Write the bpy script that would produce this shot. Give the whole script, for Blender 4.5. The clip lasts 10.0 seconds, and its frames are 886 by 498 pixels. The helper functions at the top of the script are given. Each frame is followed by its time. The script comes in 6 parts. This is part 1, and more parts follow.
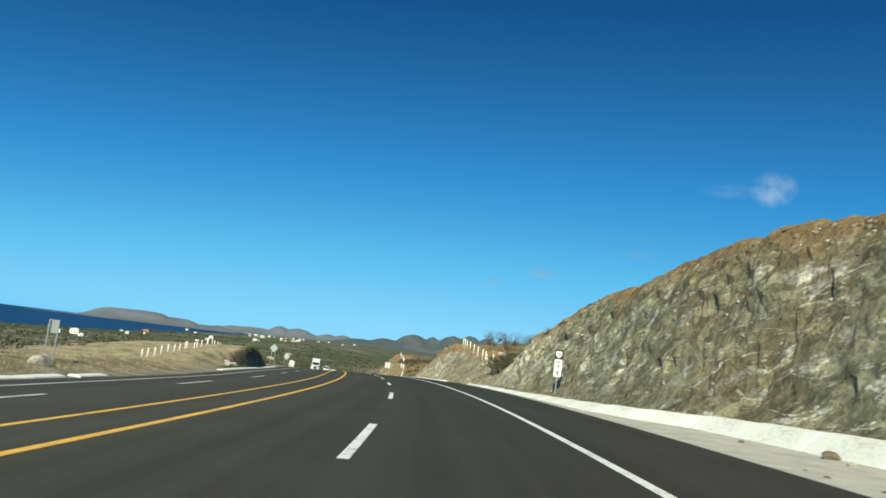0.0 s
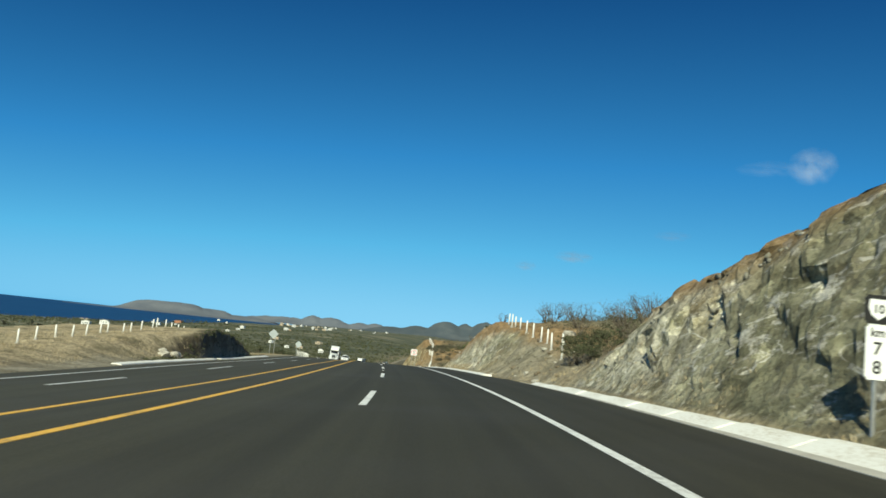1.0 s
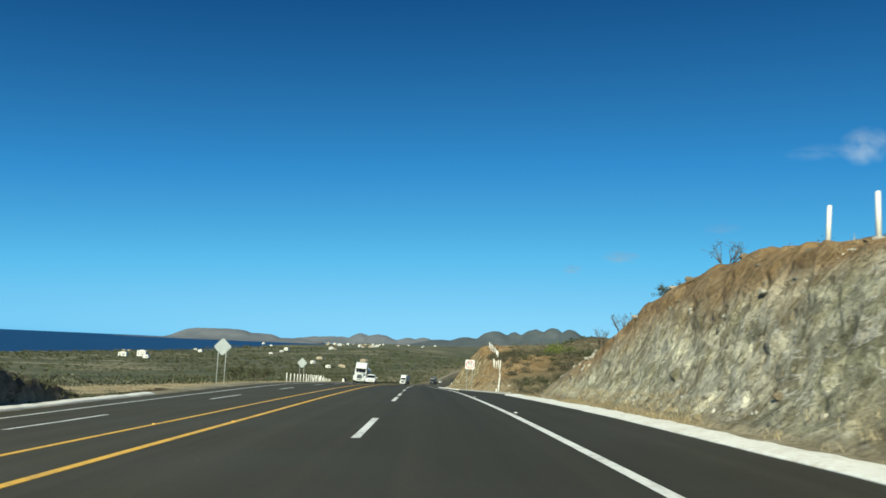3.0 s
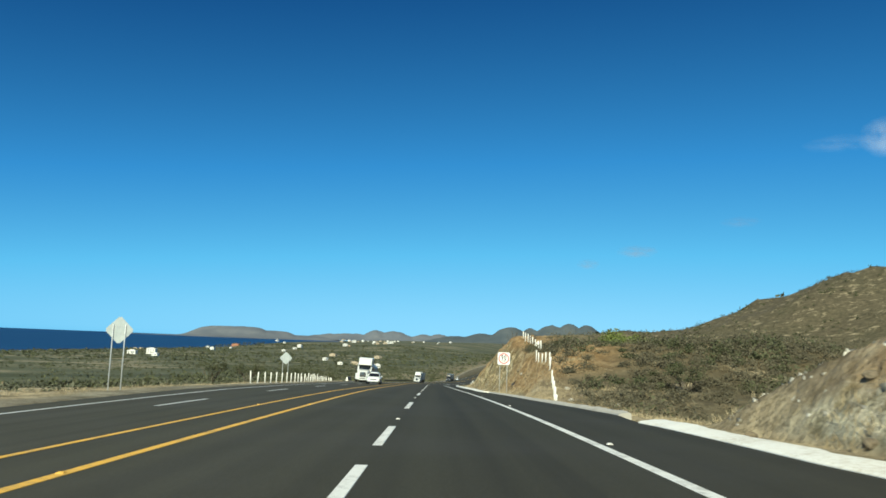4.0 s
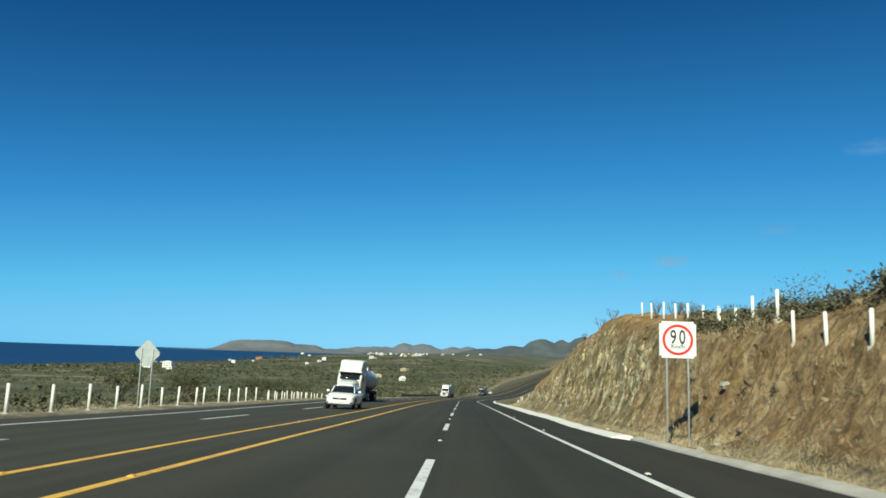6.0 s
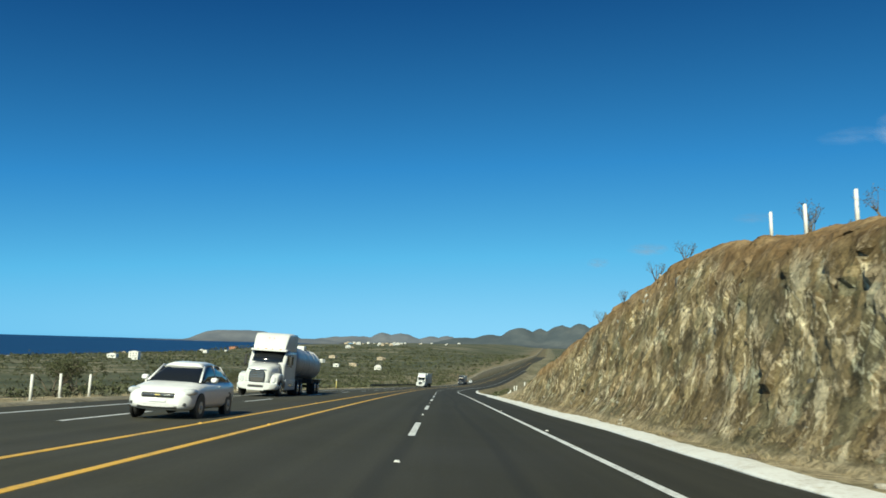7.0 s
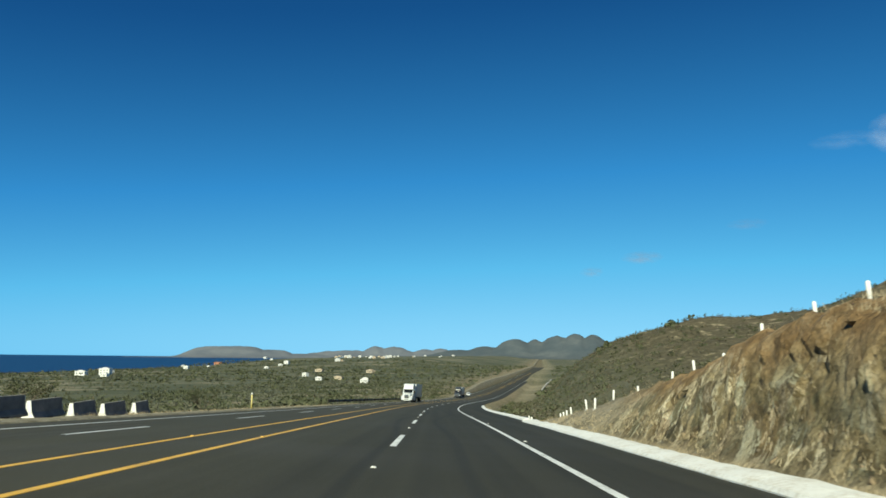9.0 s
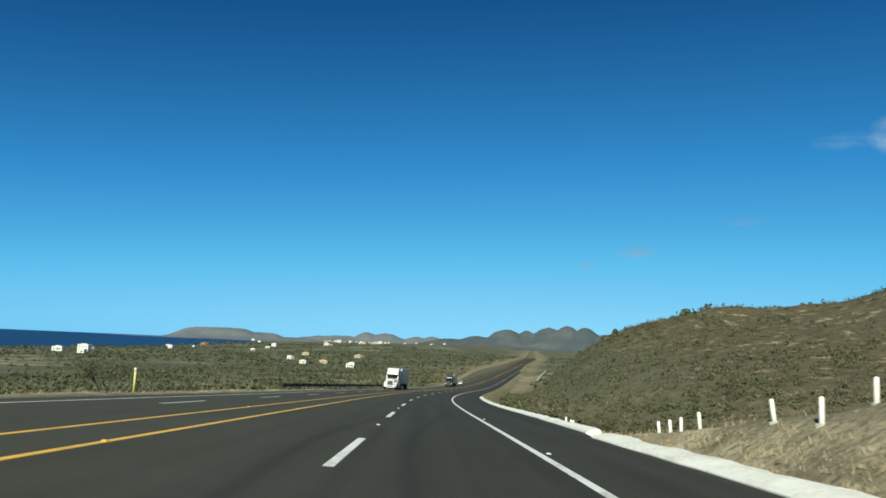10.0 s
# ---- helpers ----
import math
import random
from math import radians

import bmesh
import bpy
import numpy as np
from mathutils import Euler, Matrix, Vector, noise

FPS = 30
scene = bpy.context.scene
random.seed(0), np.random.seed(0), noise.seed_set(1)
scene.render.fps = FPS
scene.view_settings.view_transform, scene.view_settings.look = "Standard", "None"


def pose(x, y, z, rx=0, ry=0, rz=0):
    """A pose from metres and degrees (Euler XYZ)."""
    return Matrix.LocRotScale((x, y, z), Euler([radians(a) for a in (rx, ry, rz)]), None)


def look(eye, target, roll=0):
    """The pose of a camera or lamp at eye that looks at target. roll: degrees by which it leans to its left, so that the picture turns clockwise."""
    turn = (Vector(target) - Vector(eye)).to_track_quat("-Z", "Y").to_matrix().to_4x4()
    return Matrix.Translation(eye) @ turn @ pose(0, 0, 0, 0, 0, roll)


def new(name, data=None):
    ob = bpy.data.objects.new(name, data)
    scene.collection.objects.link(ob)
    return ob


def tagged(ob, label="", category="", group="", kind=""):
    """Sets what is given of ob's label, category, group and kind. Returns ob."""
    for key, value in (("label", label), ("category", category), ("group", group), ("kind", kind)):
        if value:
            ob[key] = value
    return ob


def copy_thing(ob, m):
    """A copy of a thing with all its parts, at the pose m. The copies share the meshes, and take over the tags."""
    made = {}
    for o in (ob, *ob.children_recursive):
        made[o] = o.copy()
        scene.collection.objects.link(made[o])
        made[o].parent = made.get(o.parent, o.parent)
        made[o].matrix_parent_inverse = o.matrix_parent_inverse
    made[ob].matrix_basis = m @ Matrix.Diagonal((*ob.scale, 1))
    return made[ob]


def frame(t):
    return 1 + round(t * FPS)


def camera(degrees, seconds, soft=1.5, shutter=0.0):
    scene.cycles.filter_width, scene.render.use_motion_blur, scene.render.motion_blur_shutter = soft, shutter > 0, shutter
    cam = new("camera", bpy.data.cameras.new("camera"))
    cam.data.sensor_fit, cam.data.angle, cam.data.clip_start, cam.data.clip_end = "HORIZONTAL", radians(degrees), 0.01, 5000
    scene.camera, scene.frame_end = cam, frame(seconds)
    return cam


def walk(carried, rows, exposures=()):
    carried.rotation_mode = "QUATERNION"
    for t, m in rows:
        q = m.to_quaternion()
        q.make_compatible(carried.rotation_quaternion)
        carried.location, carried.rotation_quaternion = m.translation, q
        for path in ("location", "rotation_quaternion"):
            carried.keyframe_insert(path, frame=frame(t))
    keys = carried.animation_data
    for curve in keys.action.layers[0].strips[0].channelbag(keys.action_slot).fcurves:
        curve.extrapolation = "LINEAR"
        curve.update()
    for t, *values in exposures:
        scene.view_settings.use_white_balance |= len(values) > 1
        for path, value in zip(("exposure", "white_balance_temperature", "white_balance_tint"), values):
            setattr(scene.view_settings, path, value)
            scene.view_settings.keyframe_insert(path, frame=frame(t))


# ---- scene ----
import itertools

cam = camera(61.1, 10.0, soft=1.65, shutter=0.1)

# seconds, place, pitch, lean and heading of the car's camera
PATH = [
    (0.0, 0.878, 0.021, 1.110, 7.829, -6.938, -0.083),
    (0.5, 0.781, 12.180, 0.865, 7.325, -6.544, 0.952),
    (1.0, 0.439, 24.276, 0.599, 6.560, -6.021, 2.406),
    (1.5, -0.266, 36.176, 0.319, 6.877, -5.053, 4.705),
    (2.0, -1.284, 47.928, 0.053, 7.000, -4.476, 5.309),
    (3.5, -5.502, 82.732, -1.081, 7.225, -1.779, 6.512),
    (4.0, -7.172, 94.137, -1.528, 6.864, -2.198, 7.258),
    (4.5, -8.814, 105.346, -1.939, 7.051, -2.869, 8.699),
    (5.0, -10.430, 116.355, -2.483, 7.941, -1.576, 9.995),
    (6.5, -14.992, 149.070, -4.183, 7.391, -2.098, 8.946),
    (7.0, -16.479, 159.985, -4.811, 7.028, -1.547, 7.860),
    (7.5, -17.901, 170.850, -5.414, 7.592, -1.459, 7.975),
    (8.0, -19.306, 181.636, -5.997, 8.323, -1.598, 8.054),
    (8.5, -20.754, 192.476, -6.611, 8.106, -1.303, 7.957),
    (9.0, -22.169, 203.421, -7.221, 8.015, -0.573, 7.394),
    (9.5, -23.627, 214.403, -7.823, 7.483, -1.376, 6.617),
    (10.0, -25.031, 225.530, -8.522, 7.183, -2.420, 6.733),
]
U = 1.12          # metres in one unit of the plan below
walk(cam, [(t, pose(x * U, y * U, z * U, 90 + a, b, c)) for t, x, y, z, a, b, c in PATH], exposures=[(t, 0.43 + e, 6500, -4) for t, e in ((0, .04), (.5, -.06), (1, -.09), (1.5, .11), (2, .04), (3.5, 0), (4, .07), (4.5, .09), (5, 0), (6.5, 0), (7, -.04), (7.5, 0), (8, -.10), (8.5, .02), (9, 0), (9.5, -.09), (10, 0))])

# ---- sky and sun ----
SUN_EL, SUN_AZ = 37.0, 190.0      # degrees; azimuth clockwise from the road's first heading
world = bpy.data.worlds.new("sky")
scene.world = world
world.use_nodes = True
wn, wl = world.node_tree.nodes, world.node_tree.links
wn.clear()
sky = wn.new("ShaderNodeTexSky")
sky.sky_type, sky.sun_disc = "NISHITA", False
sky.sun_elevation, sky.sun_rotation = radians(SUN_EL), radians(SUN_AZ)
sky.altitude, sky.air_density, sky.dust_density, sky.ozone_density = 0.0, 1.0, 0.0, 3.0
bg = wn.new("ShaderNodeBackground")
bg.inputs["Strength"].default_value = 0.10
# clear dry air: the sky's own brightness, in deep to pale blues
grey = wn.new("ShaderNodeRGBToBW")
wl.new(sky.outputs[0], grey.inputs[0])
part_of = wn.new("ShaderNodeMath")
part_of.operation = "MULTIPLY"
part_of.inputs[1].default_value = 1 / 16
wl.new(grey.outputs[0], part_of.inputs[0])
blues = wn.new("ShaderNodeValToRGB")
for k in range(3):
    blues.color_ramp.elements.new(0.5)
for e, (p, c) in zip(blues.color_ramp.elements, ((0.08, (0.0046, 0.032, 0.120)), (0.13, (0.0085, 0.060, 0.20)), (0.25, (0.034, 0.195, 0.48)), (0.42, (0.098, 0.37, 0.66)), (1.0, (0.38, 0.66, 0.88)))):
    e.position, e.color = p, (*c, 1)
wl.new(part_of.outputs[0], blues.inputs[0])
tint = wn.new("ShaderNodeVectorMath")
tint.operation = "SCALE"
tint.inputs["Scale"].default_value = 10.0
wl.new(blues.outputs[0], tint.inputs[0])
wout = wn.new("ShaderNodeOutputWorld")
wl.new(tint.outputs[0], bg.inputs["Color"])
wl.new(bg.outputs[0], wout.inputs["Surface"])
sun_data = bpy.data.lights.new("sun", "SUN")
sun_data.energy, sun_data.angle, sun_data.color = 5.0, radians(0.5), (1.0, 0.93, 0.755)
sun_ob = new("sun", sun_data)
ca = radians(SUN_AZ)
ce = radians(SUN_EL)
SUN_DIR = Vector((math.sin(ca) * math.cos(ce), math.cos(ca) * math.cos(ce), math.sin(ce)))
sun_ob.matrix_world = look((0, 0, 60), Vector((0, 0, 60)) - SUN_DIR)

# ---- noise for shapes ----


def lattice(ix, iy, iz, seed):
    n = ix * 374761393 + iy * 668265263 + iz * 2147483647 + seed * 974634777
    n = (n ^ (n >> 13)) * 1274126177
    n = n ^ (n >> 16)
    return (n & 0xFFFF) / 65535.0


def vnoise(x, y, z=0.0, seed=0):
    """Smooth value noise, -1 to 1, for arrays."""
    x, y, z = np.broadcast_arrays(np.asarray(x, float), np.asarray(y, float), np.asarray(z, float))
    fx, fy, fz = np.floor(x), np.floor(y), np.floor(z)
    ix, iy, iz = fx.astype(np.int64), fy.astype(np.int64), fz.astype(np.int64)
    tx, ty, tz = x - fx, y - fy, z - fz
    tx, ty, tz = (v * v * (3 - 2 * v) for v in (tx, ty, tz))
    out = 0
    for a in (0, 1):
        for b in (0, 1):
            for c in (0, 1):
                w = (tx if a else 1 - tx) * (ty if b else 1 - ty) * (tz if c else 1 - tz)
                out = out + w * lattice(ix + a, iy + b, iz + c, seed)
    return out * 2 - 1


def fbm(x, y, z=0.0, seed=0, octaves=4):
    out, amp, k = 0, 0.5, 1.0
    for i in range(octaves):
        out = out + amp * vnoise(x * k, y * k, np.asarray(z) * k, seed + i)
        amp, k = amp * 0.5, k * 2.03
    return out


def smooth(a, b, v):
    t = np.clip((v - a) / (b - a), 0, 1)
    return t * t * (3 - 2 * t)


# ---- the road's line: distance along it, bend, fall and bank ----
KS = [-120, -20, 2, 24, 46, 68, 90, 112, 134, 156, 178, 200, 222, 240, 262, 284, 306, 328, 350, 380, 420, 480, 560, 680, 850, 1300]
BEND = [1.674, 1.674, 1.673, 2.555, 1.64, 0.584, 0.343, 0.114, 0.009, 0.187, -0.153, -0.037, 0.046, 0.211, -0.401, -1.008, -1.457, -1.211, -0.722, -0.337, -0.162, -0.125, -0.164, -0.184, -0.002, 0.1]
FALL = [-0.012, -0.0172, -0.0198, -0.0224, -0.0259, -0.0317, -0.0377, -0.0444, -0.0515, -0.0563, -0.0538, -0.0552, -0.0564, -0.058, -0.0584, -0.057, -0.0538, -0.0512, -0.0508, -0.0505, -0.0468, -0.0363, -0.0216, -0.0049, 0.006, 0.004]
BANK = [0.04, 0.0397, 0.0419, 0.0438, 0.05, 0.0424, 0.0361, 0.0135, -0.0149, -0.0279, -0.0323, -0.0395, -0.043, -0.04, -0.0385, -0.0371, -0.035, -0.0315, -0.028, -0.0232, -0.02, -0.02, -0.02, -0.02, -0.02, -0.02]
S = np.arange(-120.0, 1301.0, 1.0)
I0 = 120


def summed(a):
    c = np.concatenate([[0], np.cumsum((a[1:] + a[:-1]) / 2)])
    return c - c[I0]


HEAD = summed(np.interp(S, KS, BEND) / 1000)
RX, RY, RZ = summed(-np.sin(HEAD)), summed(np.cos(HEAD)), summed(np.interp(S, KS, FALL))
RB = np.interp(S, KS, BANK)
CROWN_AT, CROWN = -2.91, 0.04
LINE_S = [0, 40, 75, 110, 145, 180, 215, 250]
YELLOW_R = [-2.889, -2.835, -2.762, -2.845, -2.98, -3.004, -2.963, -2.959]
YELLOW_L = [-4.304, -4.341, -4.41, -4.373, -4.386, -4.445, -4.509, -4.565]
EDGE_R = [3.29, 3.30, 3.25, 3.24, 3.18, 3.17, 3.17, 3.23]
EDGE_L, DASH_L = [-10.1] * 8, [-7.4] * 8
ASPH_R, ASPH_L = 5.95, -11.9
# where the asphalt ends on the right, against the kerb's foot
RIM_S = [-120, 60, 66, 95, 113, 116, 128, 160, 163.4, 163.6, 172, 183, 195, 218, 233, 240, 249, 251, 264, 302, 340]
RIM_L = [5.95, 5.95, 5.5, 5.5, 5.5, 5.95, 5.8, 5.7, 5.8, 5.25, 5.12, 5.42, 5.3, 5.6, 5.74, 5.85, 5.85, 6.26, 6.55, 6.5, 6.2]


def on_road(s, lat, up=0.0):
    """A place by its distance along the road, its distance to the right and its height over the asphalt."""
    s, lat = np.asarray(s, float), np.asarray(lat, float)
    h, b = np.interp(s, S, HEAD), np.interp(s, S, RB)
    x = np.interp(s, S, RX) + lat * np.cos(h)
    y = np.interp(s, S, RY) + lat * np.sin(h)
    z = np.interp(s, S, RZ) + np.clip(lat, -14, 8) * b - CROWN * np.clip(CROWN_AT - lat, 0, 12)
    return np.stack(np.broadcast_arrays(x, y, z), -1) * U + np.array([0, 0, up])


def road_pose(s, lat, up=0.0, turn=0.0, level=True):
    """A pose on the road: y ahead along it, x to the right."""
    x, y, z = on_road(s, lat, up)
    h = math.degrees(np.interp(s, S, HEAD))
    g = 0.0 if level else math.degrees(math.atan(np.interp(s, KS, FALL)))
    b = 0.0 if level else -math.degrees(np.interp(s, S, RB))
    return pose(x, y, z, 0, 0, h) @ pose(0, 0, 0, g, b, 0) @ pose(0, 0, 0, 0, 0, turn)


# ---- the land's form ----
CUT_S = [-120, -20, 0, 16, 30, 37, 41, 43, 47, 51, 54, 57, 60, 63, 67, 74, 81, 88, 94, 98, 101, 104.5, 108.5, 112, 114, 118, 130, 140, 145, 149, 151, 154, 158, 162, 169, 175, 182, 189, 194, 198, 203, 207, 210, 214, 218, 222, 227, 230, 236, 240, 245, 250, 262, 300]
CUT_H = [6, 6.6, 6.5, 6.5, 6.5, 6.15, 5.75, 5.2, 4.6, 3.8, 2.2, 1.6, 1.0, 1.5, 1.9, 2.8, 3.7, 4.2, 4.7, 5.05, 4.75, 3.9, 2.8, 1.4, .3, -.7, -1.2, -.7, .1, .7, 1.2, 2.5, 3.8, 4.1, 3.9, 4.4, 5.1, 6.2, 6.8, 6.9, 6.4, 5.8, 5.2, 4.4, 3.6, 3.2, 2.85, 2.5, 1.85, 1.4, .8, .1, -1.0, -1.5]
RUN_S = [-20, 50, 56, 62, 78, 86, 92, 112, 150, 158, 172, 182, 218, 227, 234, 250]
RUN = [.62, .6, 1.0, 1.7, 1.4, .8, .62, .8, 1.0, 1.0, .8, .6, .62, .72, 1.0, 1.8]
MOUND_S = [0, 46, 54, 57, 59, 61.6, 64, 67, 69, 74.6, 77.9, 80.1, 83.6, 89, 93.7, 98, 100.5, 104, 116, 140]
MOUND_H = [.3, .35, .35, .42, .55, .82, 1.0, 1.1, 1.35, 1.45, 1.84, 2.1, 2.2, 1.9, 1.25, .5, 0, 0, -.18, -.62]
TOE_S = [-30, 10, 17, 20, 22, 26, 40, 57, 60]
TOE_L = [10.8, 9.6, 9.2, 8.9, 8.2, 7.6, 7.3, 7.2, 7.2]
WALL_L = [9.7, 8.5, 8.1, 7.8, 7.1, 6.4, 6.1, 5.95, 5.95]
SEA_Z = -36.0


def shore_x(y):
    return np.interp(y, [-3000, 1700, 2600, 4300, 6000], [-575, -585, -715, -1030, -1340])


def land(x, y):
    """Height of the ground, and how far it is rock, top soil or dry grass."""
    s = np.interp(y, RY, S)
    h, b, zr = np.interp(s, S, HEAD), np.interp(s, S, RB), np.interp(s, S, RZ)
    lat = (x - np.interp(y, RY, RX)) * np.cos(h)
    s = s + lat * np.sin(h)
    # the far lowland, falling to the shore
    d_shore = x - shore_x(y)
    plain = -22.5 - 9.3 * np.clip(-(lat + 60) / 560, 0, 1) + 1.2 * fbm(x / 160, y / 160, 0, 11)
    plain = plain + 13.5 * smooth(960, 1500, y) * smooth(-40, -190, lat) * (1 + 0.25 * fbm(x / 120, y / 160, 0, 13))
    plain = np.where(d_shore < 0, -32.0 + d_shore * 0.05, plain)
    plain = np.where((d_shore >= 0) & (d_shore < 90), np.minimum(plain, -32.1 + d_shore * 0.05), plain)
    # right of the road
    er = zr + ASPH_R * b
    H = np.interp(s, CUT_S, CUT_H) - ASPH_R * b + (0.45 * fbm(s / 6.0, 0 * s, 0, 3, 2) * (1 - smooth(130, 160, s)) + 0.4 * fbm(s / 4.0, 0 * s, 0, 3, 5) * smooth(130, 160, s)) * (np.interp(s, CUT_S, CUT_H) > 1)
    run = np.interp(s, RUN_S, RUN)
    up = np.maximum(H, 0)
    TOE = np.interp(s, TOE_S, TOE_L)
    t = np.clip((lat - TOE) / np.maximum(up * run, 0.3), 0, 1)
    face = up * (t ** 0.92 - 0.10 * np.sin(np.pi * 2 * t) * smooth(1.5, 4, up))
    crest = TOE + up * run
    back = np.clip(lat - crest, 0, 60)
    low = np.minimum(H, 0) * smooth(6.4, 10.5, lat) - 0.13 * np.clip(lat - 9, 0, 22) * smooth(0.2, -0.6, H)
    wall = np.interp(s, TOE_S, WALL_L)
    near_r = er + 0.35 * (TOE - 7.2) / 3 * smooth(wall + .2, wall + .8, lat) + face + low + np.interp(s, [48, 60, 95, 106], [.05, .15, .13, .05]) * np.clip(back, 0, 24) * smooth(.2, 1.5, H) + np.where(back > .3, 0.16, 0.05) * fbm(x / 1.7, y / 1.7, 0, 5)
    hills = 53.8 * np.exp(-((x - 132.5) / 90.4) ** 2 - ((y - 439.8) / 126.2) ** 2) + 15.0 * np.exp(-((x - 12.2) / 33.8) ** 2 - ((y - 453.1) / 100.5) ** 2)
    hills = hills + 34 * np.exp(-((x - 190) / 60) ** 2 - ((y - 250) / 150) ** 2) + 16 * np.exp(-((x - 85) / 45) ** 2 - ((y - 30) / 90) ** 2)
    hills = hills * (1 + 0.16 * fbm(x / 30, y / 30, 0, 21))
    base_r = np.maximum(zr - 2.0, -23.0) + hills + 0.8 * fbm(x / 24, y / 24, 0, 8)
    w = smooth(0, 1, (lat - np.interp(s, [250, 330], [22, 9])) / np.interp(s, [250, 330], [38, 25]))
    right = near_r * (1 - w) + base_r * w
    # left of the road
    el = zr + ASPH_L * b - CROWN * (CROWN_AT - ASPH_L)
    M = np.interp(s, MOUND_S, MOUND_H)
    off = -lat
    mound = np.maximum(M, 0) * (1 - 0.1 * smooth(13.8, 19, off)) * smooth(12.9, np.interp(s, [68, 77], [16.5, 13.3]) - 0.2 * fbm(s / 2, off / 2, 0, 4), off) * (1 - smooth(22, 44, off)) + np.minimum(M, 0) * smooth(12.4, 20, off)
    left = el - 0.05 * smooth(11.9, 12.6, off) + mound - 0.055 * np.clip(off - np.interp(s, [120, 165, 200], [17, 16, 21]), 0, 900) + 0.12 * fbm(x / 2.1, y / 2.1, 0, 6) * smooth(12.2, 14, off)
    left = np.maximum(left, plain)
    under = zr + lat * b - CROWN * np.clip(CROWN_AT - lat, 0, 12) - 0.22
    z = np.where(lat > ASPH_R, right, np.where(lat < ASPH_L, left, under))
    z = np.where((lat > ASPH_R) & (y > 800), np.maximum(z, plain), z)
    edge = np.where((lat > ASPH_R - .05) & (lat < np.maximum(np.interp(s, RIM_S, RIM_L) + .3, ASPH_R + .2)), -0.10, 0) + np.where((lat > ASPH_R - .05) & (lat < np.interp(s, TOE_S, WALL_L) + .3) & (s < 58), -0.12, 0) + np.where((lat < ASPH_L + .05) & (lat > ASPH_L - .5), -0.05, 0)
    steep = smooth(0.02, 0.10, t) * (1 - smooth(0.93, 1.02, t)) * smooth(1.2, 2.4, up) * (1 - 0.85 * smooth(0.85, 1.3, run))
    rock = np.where(lat > TOE - .2, steep, 0)
    mcut = smooth(12.9, 13.2, off) * (1 - smooth(14.2, 15.0, off)) * smooth(.5, .9, M) * smooth(72, 80, s)
    rock = np.maximum(rock, np.where(lat < 0, 0.25 * mcut, 0))
    soil = np.where(lat > TOE, smooth(0.62, 0.9, t + 0.16 * fbm(x / 3, y / 3, 0, 9) + np.interp(s, [84, 90, 99, 106, 110, 114, 190, 205, 216], [0, .16, .2, .32, .42, .1, 0, .05, .12])) * (1 - smooth(1.0, 7, back)) * smooth(1.2, 2.5, up), 0)
    soil = np.maximum(soil, np.where(lat > TOE, smooth(.05, .2, t) * smooth(.8, 2, up) * smooth(148, 153, s) * (1 - smooth(166, 180, s)) * .9 * (1 - 0.9 * smooth(9.6, 11, lat)), 0))
    grass = np.where(lat > 0, (1 - steep) * smooth(1.0, 0.6, t * (up > .8)) * (1 - 0.88 * smooth(11, 22, lat)) * np.interp(s, [270, 340], [1, .4]) * (1 - 0.7 * smooth(7.6, 9.5, lat) * smooth(108, 116, s) * (1 - smooth(148, 156, s))), smooth(12.2, 14.5, off) * (1 - smooth(26, 60, off)) * np.interp(s, [250, 300], [1, .3]))
    return z + edge, lat, s, rock, soil, np.clip(grass, 0, 1)


def land_z(x, y):
    return float(land(np.array([x / U]), np.array([y / U]))[0][0]) * U


def put(s, lat, turn=0.0, sink=0.03):
    """An upright pose on the ground, by plan distances along and across the road."""
    x, y, _ = on_road(s, lat)
    return pose(x, y, land_z(x, y) - sink, 0, 0, math.degrees(np.interp(s, S, HEAD)) + turn)

# ---- materials ----
def material(name, rough=0.8, metal=0.0, spec=0.5):
    m = bpy.data.materials.new(name)
    m.use_nodes = True
    b = m.node_tree.nodes["Principled BSDF"]
    b.inputs["Roughness"].default_value = rough
    b.inputs["Metallic"].default_value = metal
    b.inputs["Specular IOR Level"].default_value = spec
    return m, m.node_tree.nodes, m.node_tree.links, b


def ramp(nodes, links, fac, stops):
    r = nodes.new("ShaderNodeValToRGB")
    while len(r.color_ramp.elements) < len(stops):
        r.color_ramp.elements.new(0.5)
    for e, (p, c) in zip(r.color_ramp.elements, stops):
        e.position, e.color = p, (*c, 1)
    links.new(fac, r.inputs["Fac"])
    return r.outputs["Color"]


def noise_tex(nodes, links, scale, detail=5, rough=0.6, vec=None, stretch=None, distort=0.0, tilt=0.0):
    n = nodes.new("ShaderNodeTexNoise")
    n.inputs["Scale"].default_value, n.inputs["Detail"].default_value = scale, detail
    n.inputs["Roughness"].default_value, n.inputs["Distortion"].default_value = rough, distort
    if vec is None:
        vec = nodes.new("ShaderNodeTexCoord").outputs["Object"]
    if stretch:
        mp = nodes.new("ShaderNodeMapping")
        mp.vector_type = "TEXTURE"
        mp.inputs["Scale"].default_value = tuple(1 / v for v in stretch)
        mp.inputs["Rotation"].default_value = (tilt, 0, 0)
        links.new(vec, mp.inputs["Vector"])
        vec = mp.outputs[0]
    links.new(vec, n.inputs["Vector"])
    return n.outputs["Fac"]


